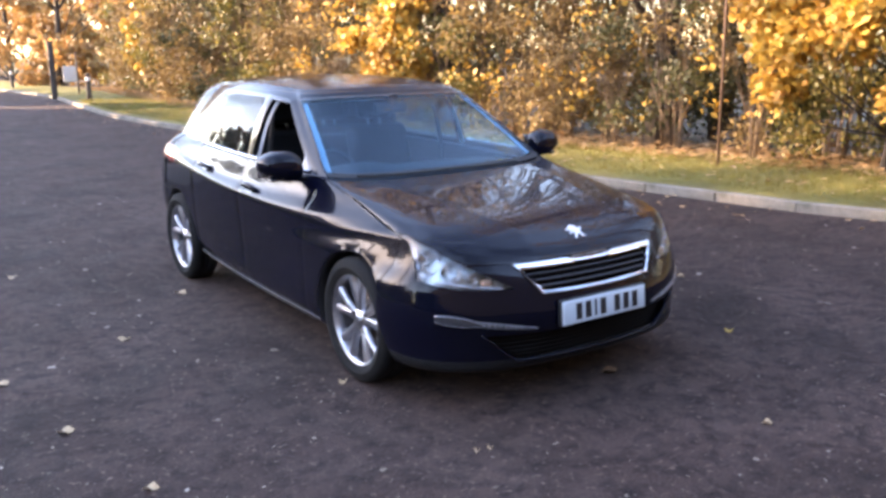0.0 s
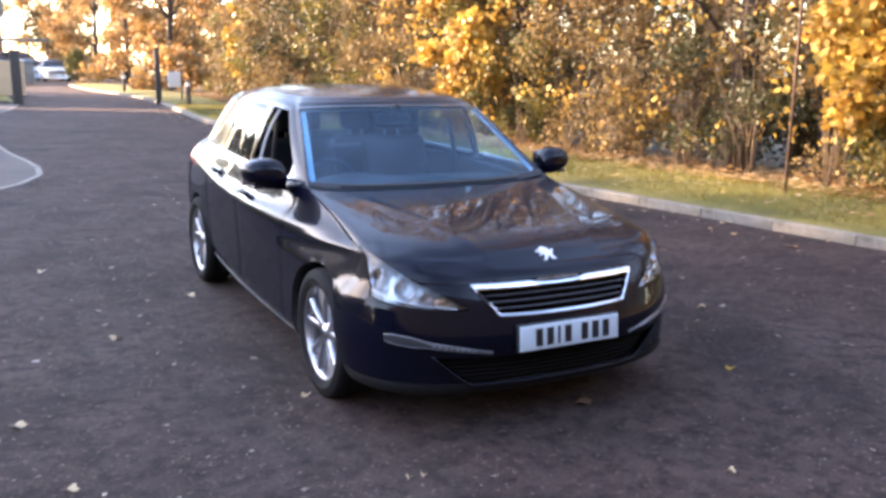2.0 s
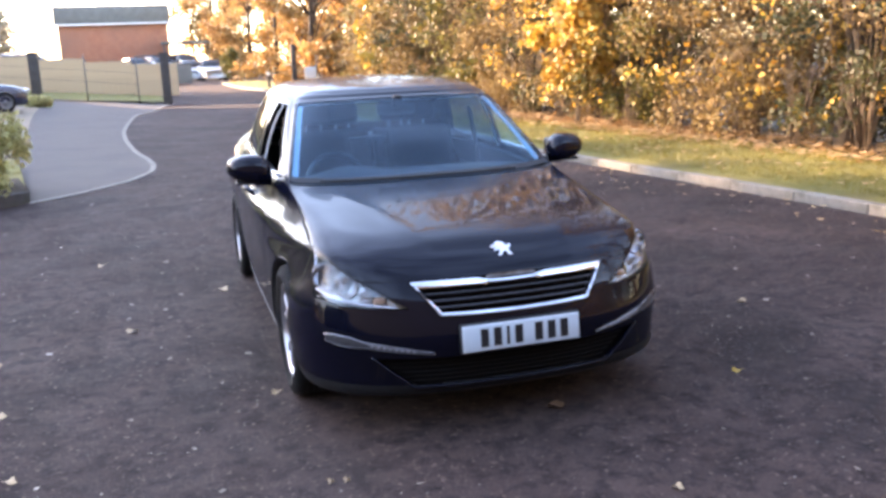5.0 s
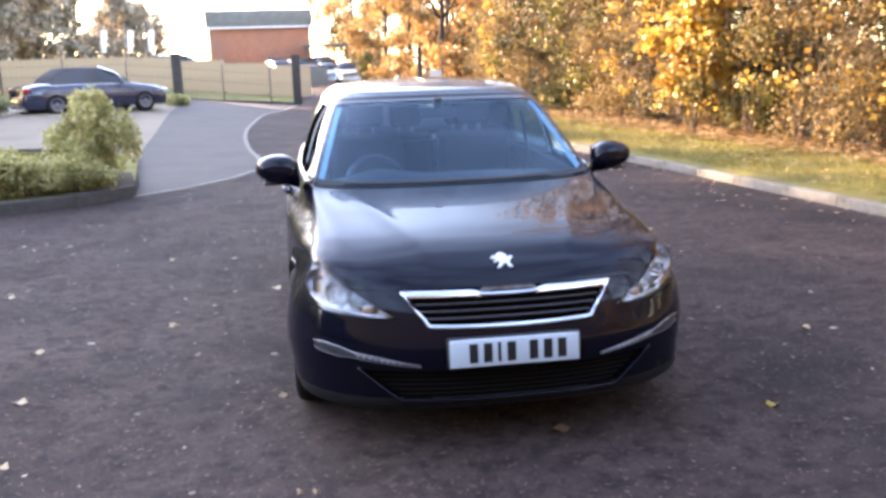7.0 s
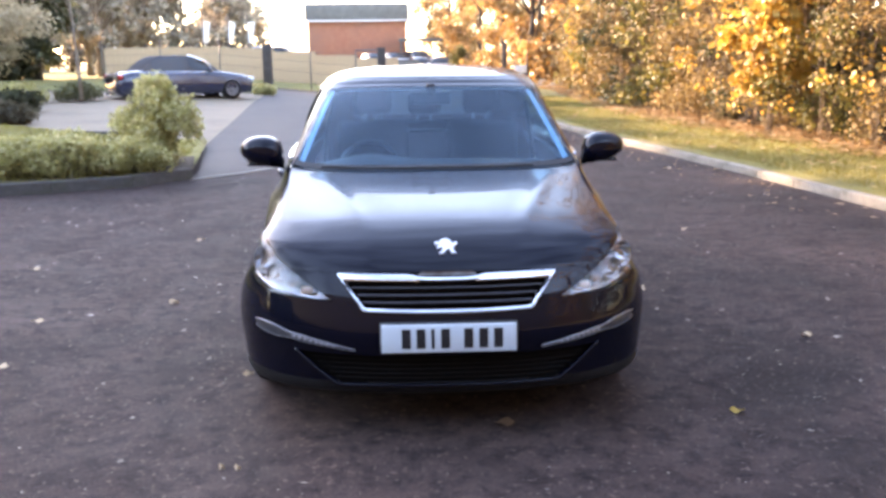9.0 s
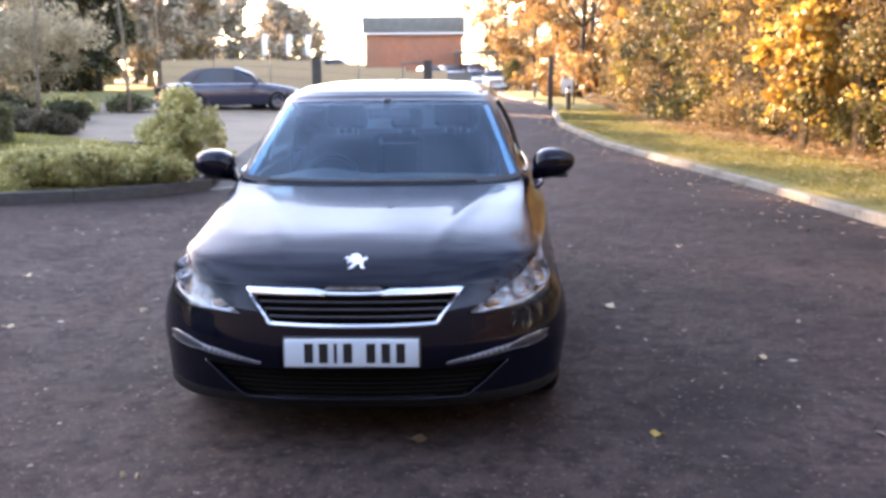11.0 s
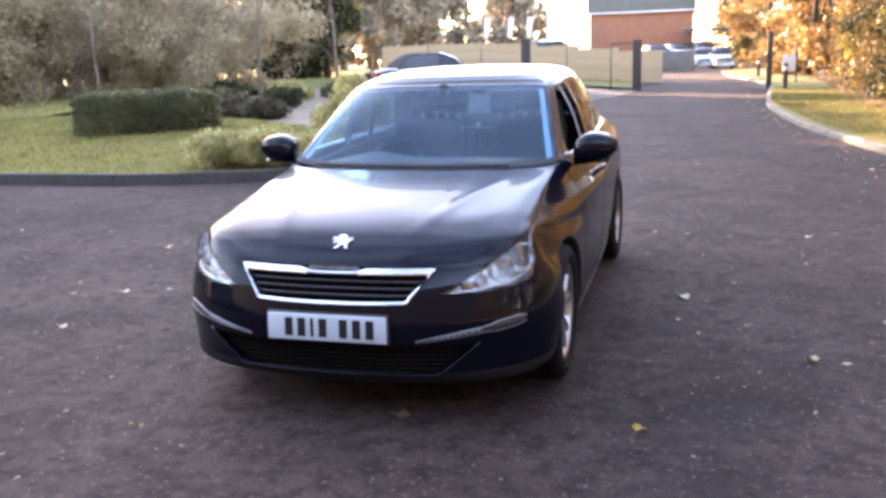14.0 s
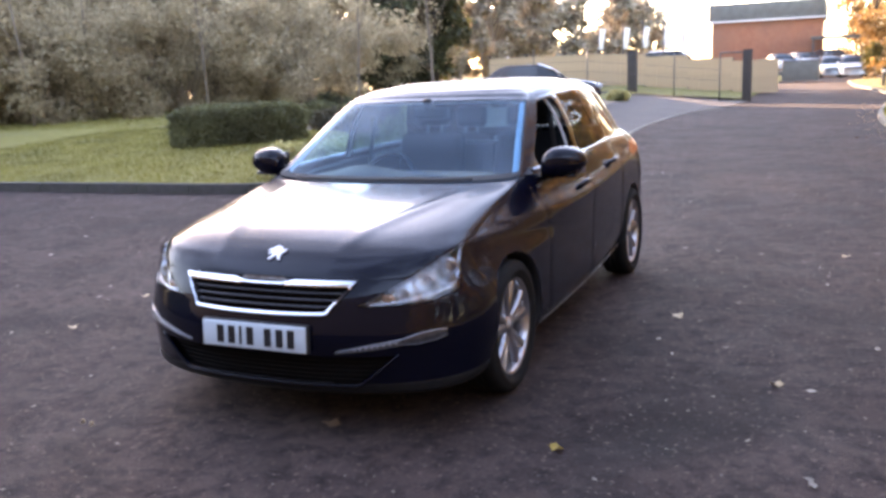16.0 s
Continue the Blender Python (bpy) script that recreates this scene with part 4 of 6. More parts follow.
# wheels: tyre, rim with twin spokes, hub, disc
def build_wheel(s, y):
    x0 = s * 0.772
    hub = new("wheel")
    hub.parent = car
    hub.matrix_world = pose(x0, y, WHEEL_R, 0, 0, 0 if s > 0 else 180)
    w = 0.098
    tyre = [(0.228, -w * 0.82), (0.240, -w * 0.92), (0.268, -w), (0.292, -w * 0.97), (0.310, -w * 0.82), (WHEEL_R, -w * 0.60), (WHEEL_R + 0.0005, -w * 0.2), (WHEEL_R - 0.006, -w * 0.18),
            (WHEEL_R - 0.006, w * -0.12), (WHEEL_R, -w * 0.1), (WHEEL_R, w * 0.1), (WHEEL_R - 0.006, w * 0.12), (WHEEL_R - 0.006, w * 0.18), (WHEEL_R, w * 0.2), (WHEEL_R, w * 0.60), (0.310, w * 0.82), (0.292, w * 0.97),
            (0.276, w * 0.985), (0.274, w * 1.01), (0.264, w * 1.01), (0.262, w), (0.242, w * 0.92), (0.228, w * 0.82)]
    v, f = lathe(tyre, 64)
    part_mesh("tyre", mesh_of("tyre", v, f, RUBBER), hub)
    rim = [(0.228, -0.085), (0.218, -0.07), (0.210, 0.02), (0.212, 0.055), (0.220, 0.076), (0.234, 0.084), (0.239, 0.080), (0.232, 0.06), (0.224, 0.0), (0.228, -0.085)]
    v, f = lathe(rim, 64)
    part_mesh("rim", mesh_of("rim", v, f, ALLOY), hub, "silver alloy rim")
    disc = [(0.06, 0.0), (0.135, 0.0), (0.138, -0.01), (0.135, -0.022), (0.06, -0.022)]
    v, f = lathe(disc, 40)
    part_mesh("brake_disc", mesh_of("brake_disc", v, f, STEEL), hub)
    back = [(0.0001, -0.03), (0.210, -0.035)]
    v, f = lathe(back, 32)
    part_mesh("wheel_back", mesh_of("wheel_back", v, f, INTERIOR), hub)
    hubp = [(0.0001, 0.068), (0.024, 0.068), (0.030, 0.064), (0.032, 0.058), (0.055, 0.055), (0.064, 0.046), (0.066, 0.0), (0.0001, -0.01)]
    v, f = lathe(hubp, 32)
    part_mesh("hub_cap", mesh_of("hub_cap", v, f, ALLOY), hub)
    for i in range(5):
        for d in (-1, 1):
            a = radians(72 * i + 90 + d * 15)
            a0 = radians(72 * i + 90 + d * 9)
            sec = []
            for t in np.linspace(0, 1, 7):
                r = 0.048 + 0.178 * t
                aa = a0 + (a - a0) * t
                hw = 0.0165 + 0.004 * (2 * t - 1) ** 2 + 0.006 * t
                xf = 0.058 + 0.012 * math.sin(math.pi * t * 0.6)
                c = Vector((0, r * math.cos(aa), r * math.sin(aa)))
                tg = Vector((0, -math.sin(aa), math.cos(aa)))
                sec.append([c + tg * hw + Vector((xf - 0.03, 0, 0)), c + tg * hw * 0.9 + Vector((xf - 0.005, 0, 0)), c + tg * hw * 0.45 + Vector((xf, 0, 0)), c - tg * hw * 0.45 + Vector((xf, 0, 0)),
                            c - tg * hw * 0.9 + Vector((xf - 0.005, 0, 0)), c - tg * hw + Vector((xf - 0.03, 0, 0))])
            v = [p for q in sec for p in q]
            f = [(j * 6 + q, j * 6 + q + 1, (j + 1) * 6 + q + 1, (j + 1) * 6 + q) for j in range(6) for q in range(5)]
            part_mesh("spoke", mesh_of("spoke", v, f, ALLOY), hub)
    return hub


for s in (-1, 1):
    for y in AXLES:
        build_wheel(s, y)

# door mirrors
for s in (-1, 1):
    bm = bmesh.new()
    bmesh.ops.create_uvsphere(bm, u_segments=28, v_segments=18, radius=1.0)
    for v in bm.verts:
        x, y, z = v.co
        sq = lambda q, e: math.copysign(abs(q) ** e, q)
        x, y, z = sq(x, 0.8), sq(y, 0.7), sq(z, 0.8)
        y = y * (0.62 if y > 0 else 1.0)
        taper = 1.0 - 0.34 * max(0.0, (x * s + 1) / 2) ** 1.8
        v.co = (x * 0.116, y * 0.105 + 0.02 * x * s, (z if z > 0 else z * 0.74) * 0.100 * taper + 0.014 * x * s)
    bmesh.ops.translate(bm, vec=(s * 0.915, 0.665, 1.015), verts=bm.verts)
    mir = part("door_mirror", bm, PAINT, car, "dark painted mirror housing")
    part("mirror_glass", bm_box(s * 0.918, 0.734, 1.016, 0.185, 0.004, 0.115, 0.0015), CHROME, mir, "mirror glass")
    part("mirror_base", bm_box(s * 0.915, 0.655, 0.958, 0.15, 0.10, 0.02, 0.009), TRIM, mir)
    arm = tube([(s * 0.80, 0.66, 0.955), (s * 0.83, 0.66, 0.958), (s * 0.87, 0.66, 0.965)], [0.03, 0.024, 0.03], 10)
    part_mesh("mirror_arm", mesh_of("mirror_arm", *arm, TRIM), mir)

# wipers
for x0, x1, u in ((0.50, -0.08, 0.05), (0.02, -0.58, 0.04)):
    pts = []
    for i in range(17):
        x = x0 + (x1 - x0) * i / 16
        lo, hi = 0.0, 1.0
        v = 10.015 + 0.04 * i / 16 * (i / 16)
        for _ in range(20):
            mid = (lo + hi) / 2
            lo, hi = (mid, hi) if shell(mid, v).x < abs(x) else (lo, mid)
        pts.append(shell(math.copysign(lo, x), v, 0.008))
    part_mesh("wiper", mesh_of("wiper", *tube(pts, 0.006, 6), PLASTIC), car, "black wiper blade")

# cabin: floor, dash, wheel, seats, linings
part("cabin_floor", bm_box(0, 1.65, 0.30, 1.45, 2.6, 0.06, 0.02), INTERIOR, car)
part("bulkhead", bm_box(0, 0.42, 0.60, 1.45, 0.06, 0.62, 0.02), INTERIOR, car)
dash_prof = [(0.47, 0.945), (0.60, 0.975), (0.80, 0.985), (0.98, 0.955), (1.03, 0.90), (1.01, 0.78), (0.92, 0.62), (0.5, 0.60)]
dv, df = [], []
for i in range(21):
    x = -0.70 + 1.4 * i / 20
    hump = 0.035 * math.exp(-((x + 0.36) / 0.17) ** 2)
    for y, z in dash_prof:
        yy = y + 0.10 * (abs(x) / 0.7) ** 3 * (0.3 if y < 0.6 else 0)
        dv.append((x, yy, z - 0.03 - 0.025 * (abs(x) / 0.7) ** 4 + (hump if 0.75 < y < 1.05 and z > 0.85 else 0)))
kp = len(dash_prof)
for i in range(20):
    for q in range(kp):
        df.append((i * kp + q, (i + 1) * kp + q, (i + 1) * kp + (q + 1) % kp, i * kp + (q + 1) % kp))
part_mesh("dashboard", mesh_of("dashboard", dv, df, INTERIOR), car, "dark dashboard")
part("centre_console", bm_box(0, 1.25, 0.52, 0.24, 0.8, 0.40, 0.04), INTERIOR, car)
torus = [(0.172 + 0.016 * math.cos(2 * math.pi * i / 10), 0.016 * math.sin(2 * math.pi * i / 10)) for i in range(11)]
v, f = lathe(torus, 36)
m4 = Matrix.Translation((-0.36, 1.12, 0.86)) @ Matrix.Rotation(radians(90), 4, "Z") @ Matrix.Rotation(radians(24), 4, "Y")
sw = part_mesh("steering_wheel", mesh_of("steering_wheel", [m4 @ Vector(p) for p in v], f, TRIM), car)
b = bm_box(0, 0, 0, 0.04, 0.13, 0.11, 0.018)
bmesh.ops.transform(b, matrix=m4, verts=b.verts)
part("wheel_boss", b, INTERIOR, sw)
for ang in (0, 180, 270):
    b = bm_box(0, 0.11, 0, 0.015, 0.12, 0.03, 0.005)
    bmesh.ops.transform(b, matrix=m4 @ Matrix.Rotation(radians(ang), 4, "X"), verts=b.verts)
    part("wheel_spoke", b, ALLOY, sw)


def seat(x, y, wide=0.50, head=True, back_h=0.62):
    st = new("seat")
    st.parent = car
    st.matrix_world = Matrix.Translation((x, y, 0.33))
    part("seat_base", bm_box(0, 0, 0.14, wide, 0.52, 0.18, 0.06, seg=4), FABRIC, st)
    rot = Matrix.Rotation(radians(-16), 4, "X")
    part("backrest", bm_box(0, 0.30 + 0.08, 0.22 + back_h / 2 - 0.05, wide * 0.94, 0.14, back_h, 0.06, rot, 4), FABRIC, st)
    if head:
        part("headrest", bm_box(0, 0.30 + 0.19, 0.22 + back_h + 0.06, 0.25, 0.10, 0.17, 0.045, rot, 4), FABRIC, st)
        for d in (-0.05, 0.05):
            part_mesh("headrest_post", mesh_of("headrest_post", *tube([(d, 0.47, 0.22 + back_h - 0.10), (d, 0.485, 0.22 + back_h + 0.02)], 0.006, 6), STEEL), st)
    return st


seat(-0.36, 1.38)
seat(0.36, 1.38)
for x in (-0.42, 0.0, 0.42):
    seat(x, 2.20, 0.42, True, 0.56)
finish("headlining", patch(lambda a, b: (-2.9 + 5.8 * a, 12.1 + 2.85 * b), 60, 6, off=-0.035, thick=0.008), HEADLINER, car)
for s in (-1, 1):
    finish("pillar_lining", patch(rect(s * 0.760, s * 0.905, 10.28, 11.86), 4, 14, off=-0.022, thick=0.008), PALELINING, car, "pale inner pillar lining")
    finish("door_lining", patch(lambda a, b, s=s: (s * u_at(0.55 + 1.65 * a, 2.2 + 7.7 * b), 2.2 + 7.7 * b), 16, 10, off=-0.06, thick=0.02), INTERIOR, car)
    belt = [(s * 0.60, 1.43, 1.24), (s * 0.64, 1.42, 1.0), (s * 0.66, 1.40, 0.6)]
    part_mesh("seat_belt", mesh_of("seat_belt", *tube(belt, 0.014, 6), INTERIOR), car)
b = bm_box(0, 0, 0, 0.23, 0.035, 0.065, 0.015, Matrix.Rotation(radians(-8), 4, "X"))
bmesh.ops.translate(b, vec=(0, 1.02, 1.275), verts=b.verts)
rv = part("rear_view_mirror", b, INTERIOR, car)
part("mirror_foot", bm_box(0, 0.985, 1.325, 0.05, 0.06, 0.07, 0.012), INTERIOR, rv)
part("parcel_shelf", bm_box(0, 2.78, 0.98, 1.18, 0.5, 0.02, 0.006), INTERIOR, car)
part("under_tray", bm_box(0, 1.3, 0.19, 1.42, 3.6, 0.03, 0.01), PLASTIC, car)
part("engine_block", bm_box(0, -0.15, 0.45, 1.0, 0.8, 0.5, 0.05), PLASTIC, car)

# ---- foliage ----
BARK = material("bark", (0.055, 0.043, 0.034), (0.03, 0.025, 0.021), 12, rough=0.95, bump=0.8, bump_scale=40)
TWIG = material("twig", (0.16, 0.115, 0.075), (0.09, 0.065, 0.045), 20, rough=0.9)
YELLOW = leaf_material("yellow_maple_leaves", [(0.40, 0.21, 0.04), (0.56, 0.35, 0.06), (0.66, 0.45, 0.09), (0.64, 0.49, 0.15)])
BROWN = leaf_material("brown_hedge_leaves", [(0.13, 0.085, 0.038), (0.21, 0.145, 0.064), (0.30, 0.215, 0.09), (0.26, 0.205, 0.085)], rough=0.75)
OLIVE = leaf_material("olive_leaves", [(0.08, 0.085, 0.025), (0.15, 0.14, 0.04), (0.23, 0.19, 0.05), (0.34, 0.25, 0.07)])
GREEN = leaf_material("dark_green_leaves", [(0.042, 0.047, 0.02), (0.07, 0.075, 0.03), (0.105, 0.105, 0.042)])
ORANGE = leaf_material("orange_leaves", [(0.29, 0.155, 0.055), (0.40, 0.225, 0.075), (0.49, 0.31, 0.115), (0.40, 0.29, 0.125)])
# wood leaves far paler than real ones: the sun haze is put into their colour
HAZE_PALED = leaf_material("haze_paled_wood_leaves", [(0.48, 0.38, 0.235), (0.59, 0.485, 0.315), (0.70, 0.60, 0.41)], rough=0.8, through_light=0.6)
RUSSET = leaf_material("dull_russet_leaves", [(0.10, 0.085, 0.05), (0.15, 0.125, 0.075), (0.20, 0.165, 0.10)], rough=0.8)
# far leaves greyed: the haze of distance is painted into this colour
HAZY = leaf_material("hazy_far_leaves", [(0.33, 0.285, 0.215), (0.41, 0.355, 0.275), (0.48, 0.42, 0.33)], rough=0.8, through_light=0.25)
# golden-green leaves, brightened in colour for sun that the wood keeps off
GOLDEN_SUNLIT = leaf_material("sunlit_golden_leaves", [(0.43, 0.385, 0.125), (0.64, 0.57, 0.235), (0.78, 0.70, 0.40)], through_light=0.45)
BOX = leaf_material("clipped_hedge_leaves", [(0.125, 0.125, 0.055), (0.19, 0.185, 0.08), (0.26, 0.245, 0.115)])
# bark of the wood lightened in colour for the same haze
WOODBARK = material("haze_paled_wood_bark", (0.26, 0.21, 0.16), (0.17, 0.135, 0.10), 12, rough=0.95, bump=0.5, bump_scale=40)
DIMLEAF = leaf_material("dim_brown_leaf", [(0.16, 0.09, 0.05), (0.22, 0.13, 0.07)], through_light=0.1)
LITTER = leaf_material("fallen_leaves", [(0.40, 0.23, 0.09), (0.55, 0.36, 0.17), (0.68, 0.52, 0.33), (0.48, 0.33, 0.18)], through_light=0.1)


def leaf_cloud(centres, radii, count, size, rng, flat=0.0, shell_bias=0.5):
    """Many small folded leaves about some clump centres, as arrays of corners and faces."""
    c = np.asarray(centres, float)
    r = np.asarray(radii, float).reshape(len(c), -1)
    if r.shape[1] == 1:
        r = np.repeat(r, 3, axis=1)
    w = r.prod(axis=1) ** (2 / 3)
    pick = rng.choice(len(c), count, p=w / w.sum())
    d = rng.normal(size=(count, 3))
    d /= np.linalg.norm(d, axis=1, keepdims=True)
    rad = rng.random(count) ** shell_bias
    pos = c[pick] + d * r[pick] * rad[:, None]
    a = rng.normal(size=(count, 3))
    a[:, 2] -= 0.3
    a /= np.linalg.norm(a, axis=1, keepdims=True)
    n = rng.normal(size=(count, 3)) + np.array((0, 0, flat))
    b = np.cross(n, a)
    b /= np.linalg.norm(b, axis=1, keepdims=True) + 1e-9
    up = np.cross(a, b)
    s = size * (0.6 + 0.8 * rng.random(count))[:, None]
    v = np.stack([pos, pos + s * (0.45 * a + 0.42 * b + 0.10 * up), pos + s * a, pos + s * (0.45 * a - 0.42 * b + 0.10 * up)], axis=1)
    k = np.arange(count)[:, None] * 4
    f = np.concatenate([k + np.array((0, 1, 2)), k + np.array((0, 2, 3))])
    return v.reshape(-1, 3), f


def array_mesh(name, verts, faces, mat):
    me = bpy.data.meshes.new(name)
    n, m = len(verts), len(faces)
    me.vertices.add(n)
    me.vertices.foreach_set("co", np.ascontiguousarray(verts, np.float32).ravel())
    k = faces.shape[1]
    me.loops.add(m * k)
    me.loops.foreach_set("vertex_index", np.ascontiguousarray(faces, np.int32).ravel())
    me.polygons.add(m)
    me.polygons.foreach_set("loop_start", np.arange(0, m * k, k, dtype=np.int32))
    me.materials.append(mat)
    me.update(calc_edges=True)
    return me


def branches(base, height, spread, rng, n, r0, lean=(0, 0), upright=0.6):
    """Bent stems from one base, with side twigs."""
    out = []
    for i in range(n):
        a = rng.random() * 2 * math.pi
        h = height * (0.65 + 0.4 * rng.random())
        tip = np.array((math.cos(a) * spread * rng.random() ** upright + lean[0], math.sin(a) * spread * rng.random() ** upright + lean[1], h))
        pts = []
        b0 = np.array(base) + np.array((math.cos(a), math.sin(a), 0)) * 0.15 * spread * rng.random()
        wob = rng.normal(size=(2, 3)) * 0.08 * height
        for t in np.linspace(0, 1, 6):
            pts.append(b0 + tip * np.array((t ** 1.4, t ** 1.4, t)) + wob[0] * math.sin(math.pi * t) * t + wob[1] * t * t * 0.3)
        r = r0 * (0.6 + 0.6 * rng.random())
        out.append(tube(pts, [r * (1 - 0.8 * t) for t in np.linspace(0, 1, 6)], 5))
        for _ in range(3):
            t = 0.35 + 0.55 * rng.random()
            q = pts[min(5, int(t * 5) + 1)]
            e = rng.normal(size=3) * np.array((1, 1, 0.6)) + np.array((0, 0, 0.5))
            e = e / np.linalg.norm(e) * height * (0.10 + 0.15 * rng.random())
            out.append(tube([q, q + 0.5 * e + rng.normal(size=3) * 0.03, q + e], [r * 0.35, r * 0.25, r * 0.1], 4))
    return joined(out)


def shrub(name, x, y, z, height, spread, mat, rng, leaves, size, label, category, group="", stems=12, clumps=14, low=0.05, stem_r=0.02, stem_mat=None, lean=(0, 0), depth=1.0):
    e = thing(name, (x, y, z), label, category, group)
    v, f = branches((0, 0, -0.05), height, spread, rng, stems, stem_r, lean)
    part_mesh("branchwork", mesh_of("branchwork", v, f, stem_mat or TWIG), e)
    cs, rs = [], []
    for _ in range(clumps):
        t = low + (1 - low) * rng.random()
        a = rng.random() * 2 * math.pi
        q = spread * math.sqrt(rng.random()) * (0.75 + 0.5 * math.sin(math.pi * t))
        cs.append((math.cos(a) * q * depth + lean[0] * t, math.sin(a) * q + lean[1] * t, t * height))
        k = (0.16 + 0.20 * rng.random()) * (spread + 0.4)
        rs.append((k, k, k * 0.8))
    v, f = leaf_cloud(cs, rs, leaves, size, rng)
    part_mesh("crown", array_mesh("crown", v, f, mat), e)
    return e

# ---- hedgerow on the right ----
rng = np.random.default_rng(5)
HEDGE = smooth_line([(9.6, -14), (8.9, -6), (8.0, -1.0), (7.5, 2.0), (6.95, 3.9), (6.65, 5.3), (6.45, 7.5), (6.3, 9.5), (6.15, 12), (5.9, 15), (5.5, 18.5), (5.6, 22), (5.9, 26), (6.6, 34), (7.2, 46)], 0.2)


def hedge_at(y):
    return min(HEDGE, key=lambda p: abs(p.y - y))


y = -12.0
i = 0
while y < 34:
    p = hedge_at(y)
    for row in (0, 1):
        mat = (BROWN, OLIVE, BROWN, GREEN, OLIVE, BROWN, BROWN)[(i * 3 + row * 2) % 7]
        words = {"brown_hedge_leaves": "brown-leaved", "olive_leaves": "olive-green", "dark_green_leaves": "dark green ivy-clad"}[mat.name]
        x = p.x + 0.75 + 1.5 * row + rng.uniform(-0.2, 0.2)
        h = rng.uniform(3.0, 4.0) + 0.5 * row
        near = -3 < y < 16
        shrub("hedge_shrub", x, y + 0.6 * row, rise(x, y) + 0.1, h, 1.0, mat, rng, 6000 if near else 2200, 0.062 if near else 0.11, words + " autumn shrub in the hedgerow beside the grass verge", "shrub", "hedgerow shrubs", stems=16, clumps=34, stem_r=0.014)
    y += 1.15
    i += 1


def tree(x, y, height, spread, mat, rng, leaves, size, label, group="", trunk=0.12, low=0.35, clumps=26, z=None):
    z = rise(x, y) if z is None else z
    e = thing("tree", (x, y, z), label, "tree", group)
    pieces = []
    top = np.array((rng.normal() * 0.04 * height, rng.normal() * 0.04 * height, height * 0.85))
    pts = [top * t + np.array((math.sin(3 * t) * 0.1, math.cos(2.3 * t) * 0.1, -0.1)) for t in np.linspace(0, 1, 7)]
    pieces.append(tube(pts, [trunk * (1.25 if t == 0 else 1) * (1 - 0.85 * t) for t in np.linspace(0, 1, 7)], 9))
    cs, rs = [], []
    for k in range(clumps):
        t = low + (1 - low) * (k + rng.random()) / clumps
        a = rng.random() * 2 * math.pi
        q = spread * (0.25 + 0.75 * rng.random()) * math.sin(math.pi * min(1, 0.25 + 0.75 * (t - low) / (1 - low) * 0.95))
        c = np.array((math.cos(a) * q, math.sin(a) * q, t * height))
        s = pts[min(6, int(t * 0.8 * 6))]
        mid = (s + c) / 2 + rng.normal(size=3) * 0.08 * spread
        pieces.append(tube([s, mid, c], [trunk * 0.35 * (1 - 0.5 * t), trunk * 0.2, trunk * 0.06], 5))
        cs.append(c)
        r = (0.16 + 0.22 * rng.random()) * spread
        rs.append((r, r, r * 0.7))
    v, f = joined(pieces)
    part_mesh("trunk", mesh_of("trunk", v, f, WOODBARK if mat in (HAZE_PALED, HAZY) else BARK), e)
    if leaves:
        v, f = leaf_cloud(cs, rs, leaves, size, rng, shell_bias=0.6)
        part_mesh("crown", array_mesh("crown", v, f, mat), e)
    return e


for x, y, h, s, n, sz in ((6.3, 11.4, 4.8, 1.3, 8500, 0.12), (6.95, 1.7, 4.7, 1.75, 15000, 0.11), (6.6, 27.5, 4.0, 1.2, 1600, 0.18)):
    tree(x, y, h, s, YELLOW, rng, n, sz, "young maple with bright yellow autumn leaves in the hedgerow", "maples", 0.05, 0.2, 26)
for k in range(9):
    y = 3.6 + 1.25 * k
    p = hedge_at(y)
    shrub("sapling", p.x + 0.1 + rng.uniform(-0.15, 0.35), y, rise(p.x, y) + 0.1, rng.uniform(2.4, 3.6), 0.62, YELLOW, rng, 130 + 70 * (k % 3), 0.09, "thin sapling with a few yellow leaves before the hedgerow", "sapling", "hedge saplings", stems=7, clumps=16, low=0.18, stem_r=0.009)
for x, y, h, s in ((6, 40, 12, 3), (7.5, 47, 15, 3.5), (6.5, 56, 16, 4), (9, 38, 14, 3.2), (10, 52, 17, 4.5), (12, 62, 18, 5), (5.8, 66, 17, 4), (8, 75, 18, 5), (4.6, 88, 17, 4.2), (5.6, 82, 15, 3.4), (3.4, 101, 18, 5), (8, 97, 18, 5)):
    tree(x, y, h, s, ORANGE, rng, 6500, 0.26, "autumn tree with orange leaves along the far drive", "far trees", 0.16, 0.02)
for k in range(11):
    x, y = 10.5 + 1.5 * (k % 2), -10 + 4.2 * k
    tree(x, y, rng.uniform(12, 15), 3.0, ORANGE if k % 3 else YELLOW, rng, 760, 0.19, "tall half-bare autumn tree behind the hedgerow", "tall trees", 0.2, 0.3, 44)

for k in range(9):
    x, y = 7.6 + rng.uniform(0, 1.0), 1.0 + 2.6 * k
    tree(x, y, rng.uniform(9.5, 13), 2.4, YELLOW if k % 2 else BROWN, rng, 420, 0.15, "slender half-bare tree with a few autumn leaves in the hedgerow", "bare trees", 0.12, 0.3, 38)

# tall spreading trees whose limbs reach out over the verge
for x, y, h in ((7.5, 5.6, 12.5), (7.3, 11.0, 13.5), (7.1, 16.8, 14), (7.6, 23, 14)):
    tree(x, y, h, 3.9, ORANGE, rng, 1900, 0.16, "tall spreading tree with thinning orange leaves behind the verge", "spreading trees", 0.19, 0.36, 40)

